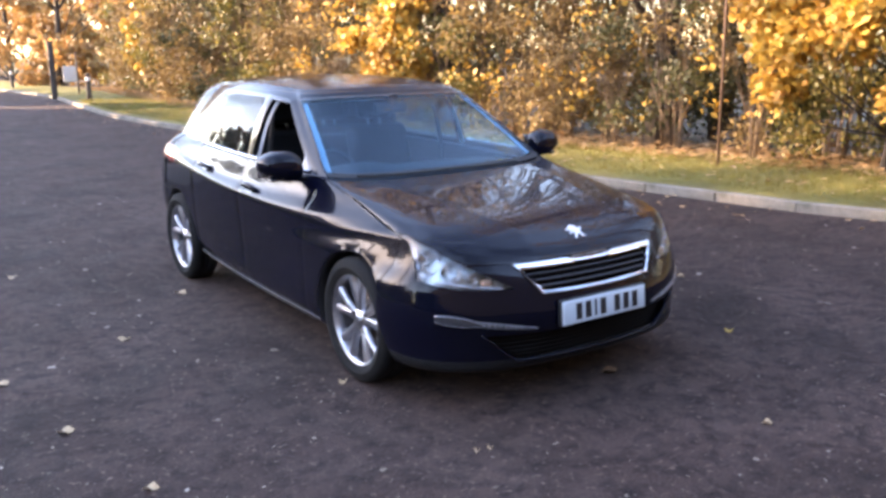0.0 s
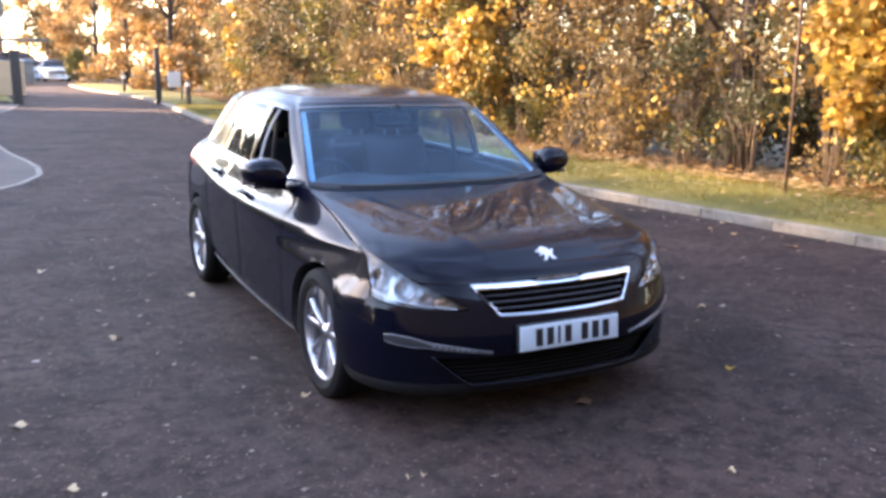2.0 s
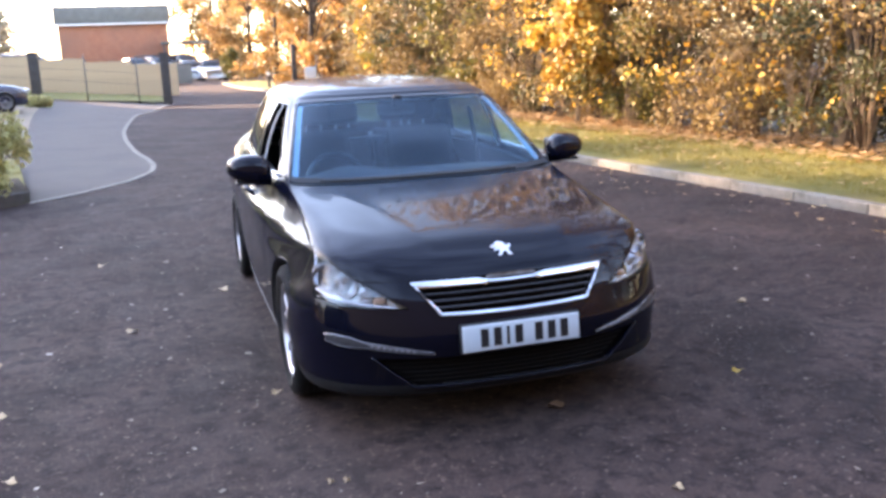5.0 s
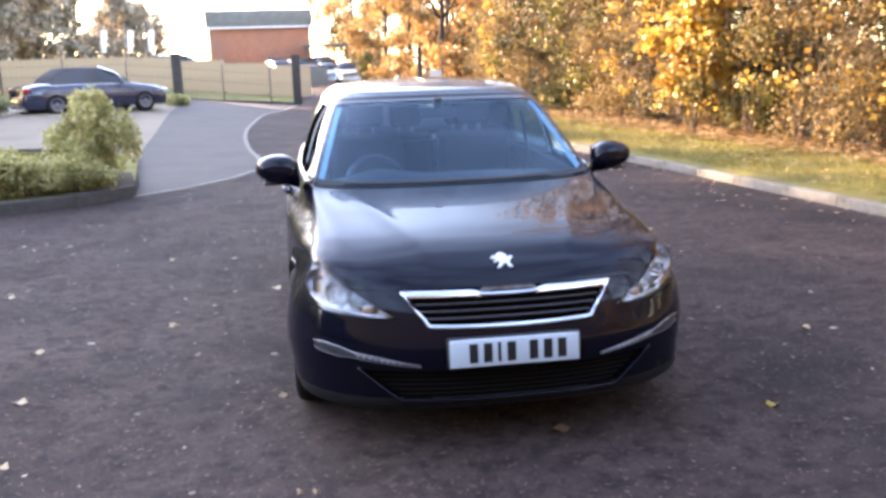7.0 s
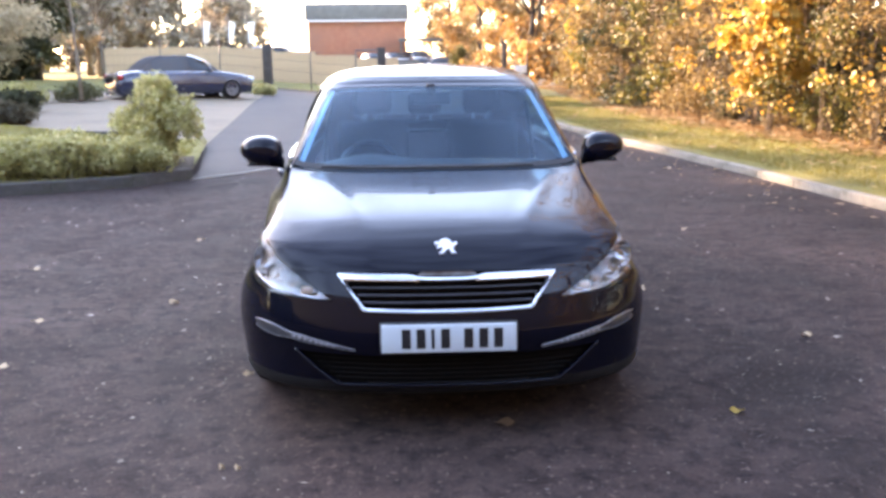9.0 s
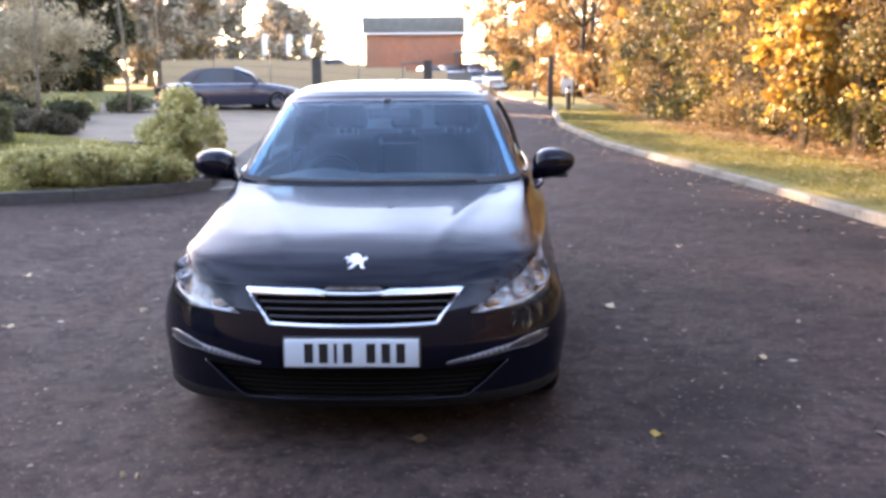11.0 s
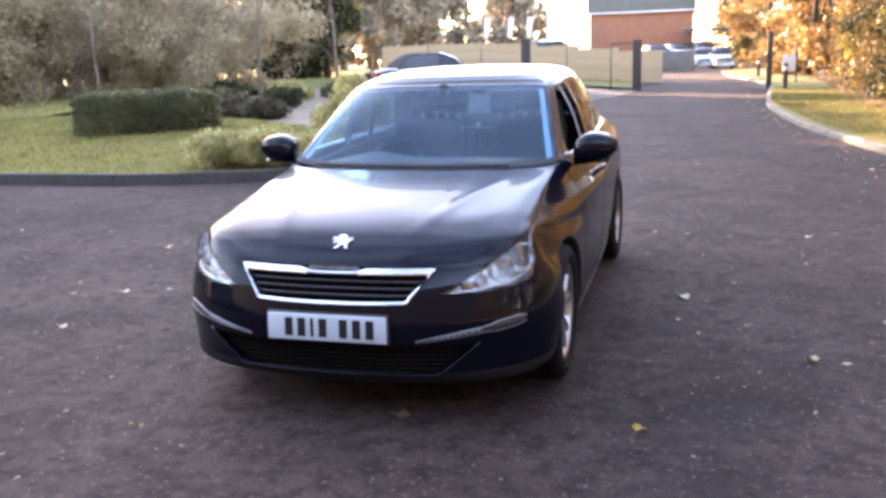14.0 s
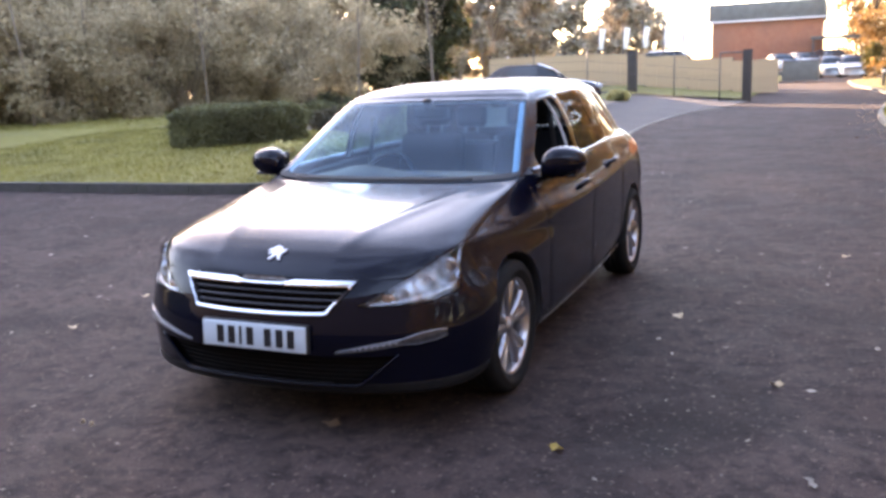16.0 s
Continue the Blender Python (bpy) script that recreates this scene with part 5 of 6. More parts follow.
# ---- wood on the left ----
for k in range(64):
    a = radians(172 - 1.25 * k)
    row = k % 2
    d = 29 + 7 * row + 3 * rng.random() + (9 if k > 44 else 0)
    x, y = 2 + d * math.cos(a), -4 + d * math.sin(a)
    z = rise(x, y) + 0.15
    if x > -17 and y > 24:
        continue
    if row:
        shade = y < 17
        tree(x, y, rng.uniform(7.4, 8.4) if shade else rng.uniform(4.5, 5.5), 2.8, HAZE_PALED, rng, 6400 if shade else 4600, 0.165, "brown tree at the edge of the wood, colour paled for haze", "wood trees", 0.16, 0.12, z=z)
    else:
        shrub("undergrowth_bush", x, y, z, rng.uniform(3.2, 4.8), 2.0, HAZE_PALED, rng, 7400, 0.115, "twiggy brown undergrowth at the edge of the wood, colour paled for haze", "bush", "undergrowth", stems=18, clumps=30, stem_r=0.02, stem_mat=WOODBARK)

# rows added behind the wood's edge, tall and dense enough to block the sun
for k in range(36):
    x, y = -25.5 - 2.6 * (k % 2) + rng.uniform(-0.5, 0.5), 8.5 + 0.98 * k
    tree(x, y, rng.uniform(9.4, 10.2), 2.7, HAZE_PALED, rng, 4200, 0.285, "tree added deep in the wood to keep sun off the drive", "wood trees", 0.18, 0.1)
for k in range(17):
    x, y = -31 + rng.uniform(-0.7, 0.7), 10.5 + 1.7 * k
    tree(x, y, rng.uniform(10.6, 11.4), 2.7, HAZE_PALED, rng, 3000, 0.34, "tree added deep in the wood to keep sun off the drive", "wood trees", 0.18, 0.1)
# tall bare trees that stand over the wood
for x, y in ((-27, 19), (-24, 26), (-28.5, 31), (-22.5, 31), (-20.5, 25)):
    tree(x, y, rng.uniform(14, 16.5), 2.3, HAZE_PALED, rng, 150, 0.2, "tall bare tree standing over the wood", "tall bare trees", 0.24, 0.35, 16)
# bare stems along the edge of the wood
for k in range(10):
    a = radians(157 - 4.7 * k + rng.uniform(-1.4, 1.4))
    d = 26.0 + 4.5 * rng.random()
    x, y = 2 + d * math.cos(a), -4 + d * math.sin(a)
    if y > 20.5:
        continue
    tree(x, y, rng.uniform(6.5, 9.0), 1.3, HAZE_PALED, rng, 240, 0.12, "slim bare tree at the edge of the wood, bark paled for haze", "bare wood trees", 0.03 + 0.015 * rng.random(), 0.3, 15, z=rise(x, y) + 0.28)
for k in range(22):
    x, y = -46 + 1.55 * k + rng.uniform(-0.6, 0.6), 71 + rng.uniform(-3, 7)
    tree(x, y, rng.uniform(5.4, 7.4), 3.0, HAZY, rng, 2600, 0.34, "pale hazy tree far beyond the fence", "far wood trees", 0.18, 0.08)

for x, y, h in ((-16.9, 38.5, 8.5), (-18.6, 36.5, 7.0), (-20.2, 40, 8)):
    tree(x, y, h, 2.6, GREEN, rng, 6500, 0.28, "dark evergreen tree beyond the paving", "evergreens", 0.16, 0.04, 30)

# tall thin trees beyond the lawn
for x, y, h in ((-20, 46, 8), (-15.6, 43.5, 7.4), (-26, 45, 9), (-17.2, 46.5, 7.8), (-31, 47, 9), (-19.5, 55, 8), (-23, 54, 8.5), (-14.6, 47, 6.6)):
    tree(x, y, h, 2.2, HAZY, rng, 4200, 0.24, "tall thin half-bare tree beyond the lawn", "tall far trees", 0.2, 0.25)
# added unseen walls close the near side, darkening reflections and blocking light
UNSEEN_DARK = material("unseen_wall_dark", (0.011, 0.012, 0.014), (0.016, 0.017, 0.019), 4, rough=0.9, bump=0.3, bump_scale=20)
wall_me = bpy.data.meshes.new("unseen_wall_south")
bm = bm_box(-8, -15, 5.2, 70, 0.4, 10.8, 0.02)
bm.to_mesh(wall_me)
bm.free()
wall_me.materials.append(UNSEEN_DARK)
tagged(new("unseen_wall_south", wall_me), "plain dark wall added out of view to darken reflections", "wall", kind="structure")
wall_me = bpy.data.meshes.new("unseen_wall_west")
bm = bm_box(-31.5, -8.2, 3.4, 0.4, 13.4, 7.2, 0.02)
bm.to_mesh(wall_me)
bm.free()
wall_me.materials.append(UNSEEN_DARK)
tagged(new("unseen_wall_west", wall_me), "plain dark wall added out of view to block low sky and sun", "wall", kind="structure")

# ---- bed, lawn and clipped hedge on the left ----


def clipped_hedge(x0, y0, x1, y1, thick, z, height):
    e = thing("clipped_hedge", ((x0 + x1) / 2, (y0 + y1) / 2, z), "low clipped dark green hedge on the lawn", "hedge")
    length = math.hypot(x1 - x0, y1 - y0)
    ang = math.atan2(y1 - y0, x1 - x0)
    n = 21000
    p = rng.random((n, 3)) * np.array((length, thick, height))
    # most leaves sit near the faces
    side = rng.integers(0, 4, n)
    p[side == 0, 1] = thick * rng.random((side == 0).sum()) * 0.08
    p[side == 1, 1] = thick * (1 - rng.random((side == 1).sum()) * 0.08)
    p[side == 2, 2] = height * (1 - rng.random((side == 2).sum()) * 0.08)
    p -= np.array((length / 2, thick / 2, 0))
    # rounded ends and shoulders
    ends = np.abs(p[:, 0]) / (length / 2)
    p[:, 1] *= np.sqrt(np.clip(1 - np.clip((ends - 0.45) / 0.55, 0, 1) ** 2 * 0.93, 0, 1))
    p[:, 2] *= 1 - 0.24 * np.clip((ends - 0.6) / 0.4, 0, 1) ** 2 - 0.16 * np.clip(np.abs(p[:, 1]) / (thick / 2) - 0.6, 0, 1)
    c, s = math.cos(ang), math.sin(ang)
    q = np.stack([p[:, 0] * c - p[:, 1] * s, p[:, 0] * s + p[:, 1] * c, p[:, 2]], axis=1)
    v, f = leaf_cloud(q, np.full(n, 0.03), n, 0.044, rng)
    part_mesh("foliage", array_mesh("foliage", v, f, BOX), e)
    core = bm_box(0, 0, height * 0.44, length * 0.74, thick * 0.72, height * 0.86, 0.2, Matrix.Rotation(ang, 4, "Z"), 3)
    part("core", core, BOX, e)
    return e


clipped_hedge(-9.6, 9.86, -7.4, 11.27, 1.35, 0.33, 0.78)


def bush(x, y, z, rx_, ry_, h, mat, n, size, label, group=""):
    e = thing("bush", (x, y, z), label, "bush", group)
    v, f = branches((0, 0, -0.03), h * 0.8, rx_ * 0.7, rng, 12, 0.012)
    part_mesh("branchwork", mesh_of("branchwork", v, f, TWIG), e)
    cs, rs = [], []
    for _ in range(44):
        a, t = rng.random() * 2 * math.pi, rng.random()
        w = math.sqrt(rng.random()) * math.sin(math.pi * (0.22 + 0.7 * t))
        cs.append((math.cos(a) * rx_ * 0.75 * w, math.sin(a) * ry_ * 0.75 * w, h * (0.12 + 0.72 * t)))
        k = 0.20 + 0.12 * rng.random()
        rs.append((rx_ * k, ry_ * k, h * k * 0.7))
    v, f = leaf_cloud(cs, rs, n, size, rng, flat=0.6, shell_bias=0.4)
    part_mesh("crown", array_mesh("crown", v, f, mat), e)
    return e


bush(-3.55, 8.35, 0.14, 0.70, 0.70, 1.24, GOLDEN_SUNLIT, 10500, 0.055, "rounded golden-green shrub in the planted bed")
for x, y, rx_, ry_, h in ((-3.6, 7.4, 0.6, 0.5, 0.5), (-4.2, 7.05, 0.75, 0.6, 0.58), (-4.95, 6.95, 0.85, 0.6, 0.55), (-4.6, 7.8, 0.8, 0.6, 0.55)):
    bush(x, y, 0.11, rx_, ry_, h, GOLDEN_SUNLIT, 3600, 0.05, "low spreading golden-green ground cover behind the dark kerb", "ground cover")
for x, y, r, h, m, w in ((-10.9, 17.6, 0.9, 0.65, BOX, "dark green"), (-9.7, 18.6, 0.8, 0.6, GREEN, "dark green"), (-10.8, 21.4, 1.0, 0.6, GOLDEN_SUNLIT, "yellow-green"), (-12.4, 20.4, 1.1, 0.7, GREEN, "dark green"),
                         (-9.5, 15.7, 0.8, 0.55, RUSSET, "dull brown"), (-8.6, 15.4, 0.75, 0.50, RUSSET, "dull brown"), (-9.4, 22.2, 0.8, 0.55, BOX, "dark green"), (-4.9, 27.2, 0.5, 0.35, GOLDEN_SUNLIT, "yellow-green")):
    bush(x, y, rise(x, y) + 0.02, r, r * 0.8, h, m, 2200, 0.09, w + " low bush at the edge of the paving", "low bushes")

# ---- gate, posts, fence ----
POSTWOOD = material("dark_post", (0.045, 0.038, 0.034), (0.075, 0.065, 0.058), 14, rough=0.85, bump=0.4, bump_scale=50)
FENCE = material("pale_fence_boards", (0.60, 0.42, 0.255), (0.50, 0.35, 0.21), 8, rough=0.85, bump=0.3, bump_scale=60, dirt=(0.42, 0.31, 0.19), dirt_scale=0.7)
WHITE = material("white_paint", (0.75, 0.75, 0.74), (0.68, 0.68, 0.66), 9, rough=0.5)
GALV = material("galvanised_steel", (0.11, 0.105, 0.10), (0.08, 0.078, 0.075), 20, rough=0.6, metal=0.3)
RUST = material("rusty_steel", (0.10, 0.055, 0.035), (0.06, 0.04, 0.028), 25, rough=0.85, metal=0.2)


def gate_post(x, y, z, w, h, label):
    e = thing("gate_post", (x, y, z), label, "post", "gate posts")
    part("shaft", bm_box(0, 0, h / 2 - 0.1, w, w, h + 0.2, 0.015), POSTWOOD, e)
    part("cap", bm_box(0, 0, h + 0.015, w * 1.06, w * 1.06, 0.04, 0.012), POSTWOOD, e)
    return e


gate_post(-0.92, 30.0, 0.16, 0.30, 1.78, "square dark timber gate post beside the drive")
gate_post(-5.5, 32.4, 0.45, 0.34, 1.70, "broad dark timber gate post by the fence")
gate_post(3.62, 29.4, 0.22, 0.17, 1.85, "slim dark gate post on the verge")


def bollard(x, y, z, h):
    e = thing("bollard", (x, y, z), "black bollard with a white band on the grass verge", "bollard", "bollards")
    v, f = lathe([(0.0001, h), (0.05, h), (0.072, h - 0.03), (0.075, h - 0.06), (0.075, -0.1)], 20, "z")
    part_mesh("shaft", mesh_of("shaft", v, f, POSTWOOD), e)
    v, f = lathe([(0.0765, h - 0.10), (0.078, h - 0.11), (0.078, h - 0.20), (0.0765, h - 0.21)], 20, "z")
    part_mesh("band", mesh_of("band", v, f, WHITE), e, "white reflective band")


bollard(3.83, 25.4, 0.21, 0.86)
bollard(3.75, 38.5, 0.30, 0.80)
sign = thing("notice_board", (4.55, 30.0, 0.24), "small pale notice board on a slim post", "sign")
part_mesh("post", mesh_of("post", *tube([(0, 0, -0.1), (0, 0, 1.5)], 0.03, 8), POSTWOOD), sign)
part("board", bm_box(-0.25, -0.03, 0.75, 0.45, 0.03, 0.55, 0.008), WHITE, sign, "pale grey board")
pole = thing("rusty_pole", (6.1, 3.4, 0.1), "thin rusty steel pole in front of the hedgerow", "pole")
part_mesh("shaft", mesh_of("shaft", *tube([(0, 0, -0.1), (0.01, 0.0, 1.4), (0.03, 0.01, 3.2)], 0.018, 8), RUST), pole)

# close-boarded fence behind the gate
fence = thing("board_fence", (0, 0, 0), "long pale close-boarded fence behind the gate", "fence")
bm = bm_box(0, 0, 0, 0.126, 0.02, 1.38, 0.003, None, 1)
BOARD = bpy.data.meshes.new("board")
bm.to_mesh(BOARD)
bm.free()
BOARD.materials.append(FENCE)
for k in range(7):
    x = -13.34 + 1.86 * k
    z = rise(x + 0.9, 37)
    panel = part("panel", bm_box(x + 0.93, 37.03, z + 0.72, 1.84, 0.02, 1.2), FENCE, fence, smooth=False)
    for j in range(15):
        ob = part_mesh("board", BOARD, panel)
        ob.matrix_world = Matrix.Translation((x + 0.062 + 0.124 * j, 37 - (j % 2) * 0.012 - rng.uniform(0, 0.004), z + 0.72 + rng.uniform(-0.012, 0.012)))
    part("fence_post", bm_box(x, 37.06, z + 0.75, 0.1, 0.1, 1.6, 0.008), POSTWOOD, fence)
# wire fence with slim posts along the front of it
wire = thing("wire_fence", (0, 0, 0), "wire fence on slim steel posts either side of the gate", "fence")
line = [(-1.9, 30.4), (-3.7, 31.4), (-7.5, 33.0), (-10.0, 33.6), (-12.5, 34.0)]
for x, y in line:
    z = rise(x, y)
    part_mesh("post", mesh_of("post", *tube([(x, y, z - 0.1), (x, y, z + 1.7)], 0.024, 8), GALV), wire)
for h in (0.3, 0.7, 1.1, 1.5):
    pts = [(x, y, rise(x, y) + h) for x, y in line]
    part_mesh("wire", mesh_of("wire", *tube(pts, 0.005, 4), GALV), wire)
rail = [(-1.9, 30.4, 0.18 + 1.7), (-0.95, 30.0, 0.18 + 1.7)]
part_mesh("rail", mesh_of("rail", *tube(rail, 0.03, 8), GALV), wire)

# ---- buildings and far things ----
BRICK = material("red_brick", (0.36, 0.15, 0.09), (0.30, 0.12, 0.075), 3, rough=0.9, bump=0.3, bump_scale=20, dirt=(0.26, 0.13, 0.09), dirt_scale=0.3)
CLAD = material("grey_cladding", (0.10, 0.105, 0.10), (0.13, 0.135, 0.13), 2, rough=0.6)
PANE = material("dark_pane", (0.03, 0.035, 0.04), rough=0.08)
bz = 0.2
hall = thing("brick_building", (-4.2, 86, bz), "red brick building with a dark grey clad roof beyond the fence", "building")
part("wall", bm_box(0, 0, 2.45, 9.0, 11, 4.9, 0.02), BRICK, hall)
part("roof", bm_box(0, 0, 5.68, 9.5, 11.6, 1.5, 0.06), CLAD, hall, "dark grey clad roof")
part("gutter", bm_box(0, -5.85, 4.9, 9.6, 0.16, 0.14, 0.02), WHITE, hall)
canopy = thing("entrance_canopy", (1.6, 78.5, bz), "flat grey canopy on posts beside the brick building", "canopy")
part("deck", bm_box(0, 0, 3.1, 4.0, 3.0, 0.22, 0.03), CLAD, canopy)
for x in (-1.8, 1.8):
    part_mesh("post", mesh_of("post", *tube([(x, -1.3, -0.1), (x, -1.3, 3.1)], 0.07, 8), GALV), canopy)
bin_ = thing("grey_container", (-0.1, 53.0, 0.3), "grey steel waste container beside the far road", "container")
part("body", bm_box(0, 0, 0.62, 2.0, 1.1, 1.1, 0.05), CLAD, bin_)
part("lid", bm_box(0, 0, 1.2, 2.05, 1.15, 0.08, 0.03), GALV, bin_)
for x, y in ((-14.3, 62), (-12.6, 62.4), (-11.3, 63), (-9.9, 63.6), (-8.7, 64)):
    fl = thing("banner", (x, y, 0.3), "white banner on a pole beyond the fence", "banner", "banners")
    part_mesh("pole", mesh_of("pole", *tube([(0, 0, 0), (0, 0, 4.6)], 0.04, 8), GALV), fl)
    part("flag", bm_box(0.24, 0, 3.3, 0.42, 0.02, 1.5, 0.006, Matrix.Rotation(radians(8), 4, "Y")), WHITE, fl, "white cloth")
lp = thing("lamp_post", (-15.6, 46, 0.45), "tall pale street lamp post beyond the lawn", "street lamp")
part_mesh("column", mesh_of("column", *tube([(0, 0, 0), (0, 0, 1.2), (0, 0, 6.5)], [0.09, 0.07, 0.05], 10), WHITE), lp)
part("lantern", bm_box(0.25, 0, 6.5, 0.6, 0.2, 0.12, 0.03), GALV, lp)


# ---- parked cars ----
def used_only(verts, faces):
    """The same faces, without corners that none of them touches."""
    ids = sorted({i for f in faces for i in f})
    back = {i: k for k, i in enumerate(ids)}
    return [verts[i] for i in ids], [tuple(back[i] for i in f) for f in faces]


def far_car(name, x, y, z, turn, paint, label, length=4.3, width=1.78, height=1.46, soft_top=False, nose=0.30, tail=0.12, glass=0.86):
    """A car seen from afar: lofted body, cabin, glass, wheels, lamps."""
    e = thing(name, (x, y, z), label, "car", "parked cars")
    e.matrix_world = pose(x, y, z, 0, 0, turn)
    n = 28
    belt = 0.64 * height

    def top(t):
        """Height of the bonnet, belt and boot line."""
        return belt * (0.72 + 0.28 * min(1, t / nose) ** 0.6) if t < nose else belt * (1 + 0.03 * math.sin(math.pi * (t - nose) / (1 - nose))) if t < 0.9 else belt * (1 - 0.12 * ((t - 0.9) / 0.1) ** 2)
    sec, secs = [], []
    for i in range(n + 1):
        t = i / n
        w = width / 2 * (1 - 0.30 * max(0, 1 - t / 0.12) ** 2 - 0.30 * max(0, (t - 0.88) / 0.12) ** 2)
        h = top(t)
        zb = 0.20
        row = [(w * 0.9, zb), (w * 0.985, zb + 0.12), (w, 0.5 * h + 0.06), (w * 0.985, h * 0.80), (w * 0.93, h * 0.94), (w * 0.80, h), (w * 0.4, h * 1.02), (0, h * 1.025)]
        full = row + [(-a, b) for a, b in row[-2::-1]]
        secs.append([(a, (t - 0.5) * length, b) for a, b in full])
    k = len(secs[0])
    v = [p for s in secs for p in s]
    f = [(i * k + j, i * k + j + 1, (i + 1) * k + j + 1, (i + 1) * k + j) for i in range(n) for j in range(k - 1)]
    f += [tuple(range(k)), tuple(range(n * k, n * k + k))[::-1], ]
    part_mesh("body", mesh_of("body", v, f, paint), e)
    # cabin
    a0, a1, a2, a3 = nose - 0.02, nose + 0.20, glass - 0.12, glass + 0.06
    m = 14
    rows = []
    for i in range(m + 1):
        t = a0 + (a3 - a0) * i / m
        q = min(1, max(0, (t - a0) / (a1 - a0)), max(0, (a3 - t) / (a3 - a2)))
        q = math.sin(q * math.pi / 2) ** 0.8
        hw = width / 2 * (0.86 - 0.17 * q)
        zz = belt * 0.98 + (height - belt) * q
        rows.append([(width / 2 * 0.87, (t - 0.5) * length, belt * 0.96), (hw + 0.02, (t - 0.5) * length, zz - 0.07 * q), (hw * 0.85, (t - 0.5) * length, zz - 0.01), (0, (t - 0.5) * length, zz),
                     (-hw * 0.85, (t - 0.5) * length, zz - 0.01), (-hw - 0.02, (t - 0.5) * length, zz - 0.07 * q), (-width / 2 * 0.87, (t - 0.5) * length, belt * 0.96)])
    v = [p for r in rows for p in r]
    glass_f, roof_f = [], []
    for i in range(m):
        mid = i / m
        slope = mid < 0.30 or mid > 0.80
        for j in range(6):
            face = (i * 7 + j, i * 7 + j + 1, (i + 1) * 7 + j + 1, (i + 1) * 7 + j)
            (glass_f if j in (0, 5) or (slope and not soft_top and 0 < j < 5) or (soft_top and mid < 0.30) else roof_f).append(face)
    part_mesh("cabin_glass", mesh_of("cabin_glass", *used_only(v, glass_f), PANE), e, "dark windows")
    part_mesh("cabin_roof", mesh_of("cabin_roof", *used_only(v, roof_f), ROOF_CLOTH if soft_top else paint), e, "black cloth hood" if soft_top else "")
    if soft_top:
        for sx in (-1, 1):
            # chrome tubes added in place of the sun's glare on the windscreen
            post = [(sx * width * 0.41, (a0 + 0.03 - 0.5) * length, belt * 0.98), (sx * width * 0.39, ((a0 + a1) / 2 - 0.5) * length, (belt + height) / 2 + 0.06), (sx * width * 0.345, (a1 - 0.5) * length, height - 0.02)]
            part_mesh("windscreen_glare_frame", mesh_of("windscreen_glare_frame", *tube(post, 0.035, 8), CHROME), e, "windscreen frame chromed to stand for sun glare")
            trim = [(sx * width * 0.452, (a0 + (a3 - a0) * q / 8 - 0.5) * length, belt * 0.975) for q in range(9)]
            part_mesh("waist_strip", mesh_of("waist_strip", *tube(trim, 0.016, 6), CHROME), e, "bright strip under the windows")
    for sx in (-1, 1):
        for ty in (0.19, 0.81):
            w = new("wheel")
            w.parent = e
            w.matrix_local = Matrix.Translation((sx * (width / 2 - 0.10), (ty - 0.5) * length, 0.31))
            lv, lf = lathe([(0.2, -0.09), (0.28, -0.1), (0.31, -0.06), (0.31, 0.06), (0.28, 0.115 * (1 if sx > 0 else 1)), (0.2, 0.11)], 24)
            part_mesh("tyre", mesh_of("tyre", [(q[0] * sx, q[1], q[2]) for q in lv], lf, RUBBER), w)
            lv, lf = lathe([(0.0001, 0.10), (0.06, 0.105), (0.07, 0.085), (0.17, 0.09), (0.2, 0.115), (0.2, 0.0)], 24)
            part_mesh("rim", mesh_of("rim", [(q[0] * sx, q[1], q[2]) for q in lv], lf, DULLSILVER), w)
        part("headlamp", bm_box(sx * width * 0.34, -0.488 * length, belt * 0.70, 0.30, 0.14, 0.13, 0.04), LAMP_SILVER, e)
        part("tail_lamp", bm_box(sx * width * 0.37, 0.485 * length, belt * 0.84, 0.26, 0.12, 0.14, 0.03), REDLENS, e)
        part("mirror", bm_box(sx * (width / 2 + 0.06), (a0 + 0.09 - 0.5) * length, belt * 1.03, 0.2, 0.1, 0.13, 0.04), paint, e)
    part("rear_bumper", bm_box(0, 0.492 * length, 0.42, width * 0.66, 0.12, 0.34, 0.06), paint, e)
    part("number_plate", bm_box(0, -0.502 * length, 0.40, 0.5, 0.02, 0.11, 0.004), PLATE, e)
    return e


ROOF_CLOTH = material("hood_cloth", (0.018, 0.019, 0.024), (0.03, 0.03, 0.035), 80, rough=0.9)
NAVY = material("navy_paint", (0.012, 0.018, 0.045), rough=0.25, coat=1.0)
PALEBLUE = material("pale_blue_paint", (0.30, 0.42, 0.55), rough=0.3, metal=0.3, coat=1.0)
SILVER = material("silver_paint", (0.50, 0.53, 0.56), rough=0.3, metal=0.4, coat=1.0)
WHITECAR = material("white_car_paint", (0.78, 0.78, 0.77), rough=0.3, coat=1.0)
DARKCAR = material("dark_grey_paint", (0.03, 0.035, 0.042), rough=0.25, coat=1.0)
far_car("convertible", -7.0, 24.2, 0.37, 90 + 34, NAVY, "navy blue convertible with its black cloth hood up, on the paving", 4.2, 1.78, 1.36, True, 0.29, 0.12, 0.78)
terrace_me = bpy.data.meshes.new("car_park")
bm = bm_box(-1.6, 78, 0.3, 8.2, 13, 0.9, 0.04)
bm.to_mesh(terrace_me)
bm.free()
terrace_me.materials.append(CLAD)
tagged(new("car_park", terrace_me), "raised car park behind a low grey retaining wall", "car park", kind="structure")
far_car("hatchback", 2.7, 63.5, 0.28, 4, WHITECAR, "white hatchback parked at the end of the drive", 4.0, 1.72, 1.5)
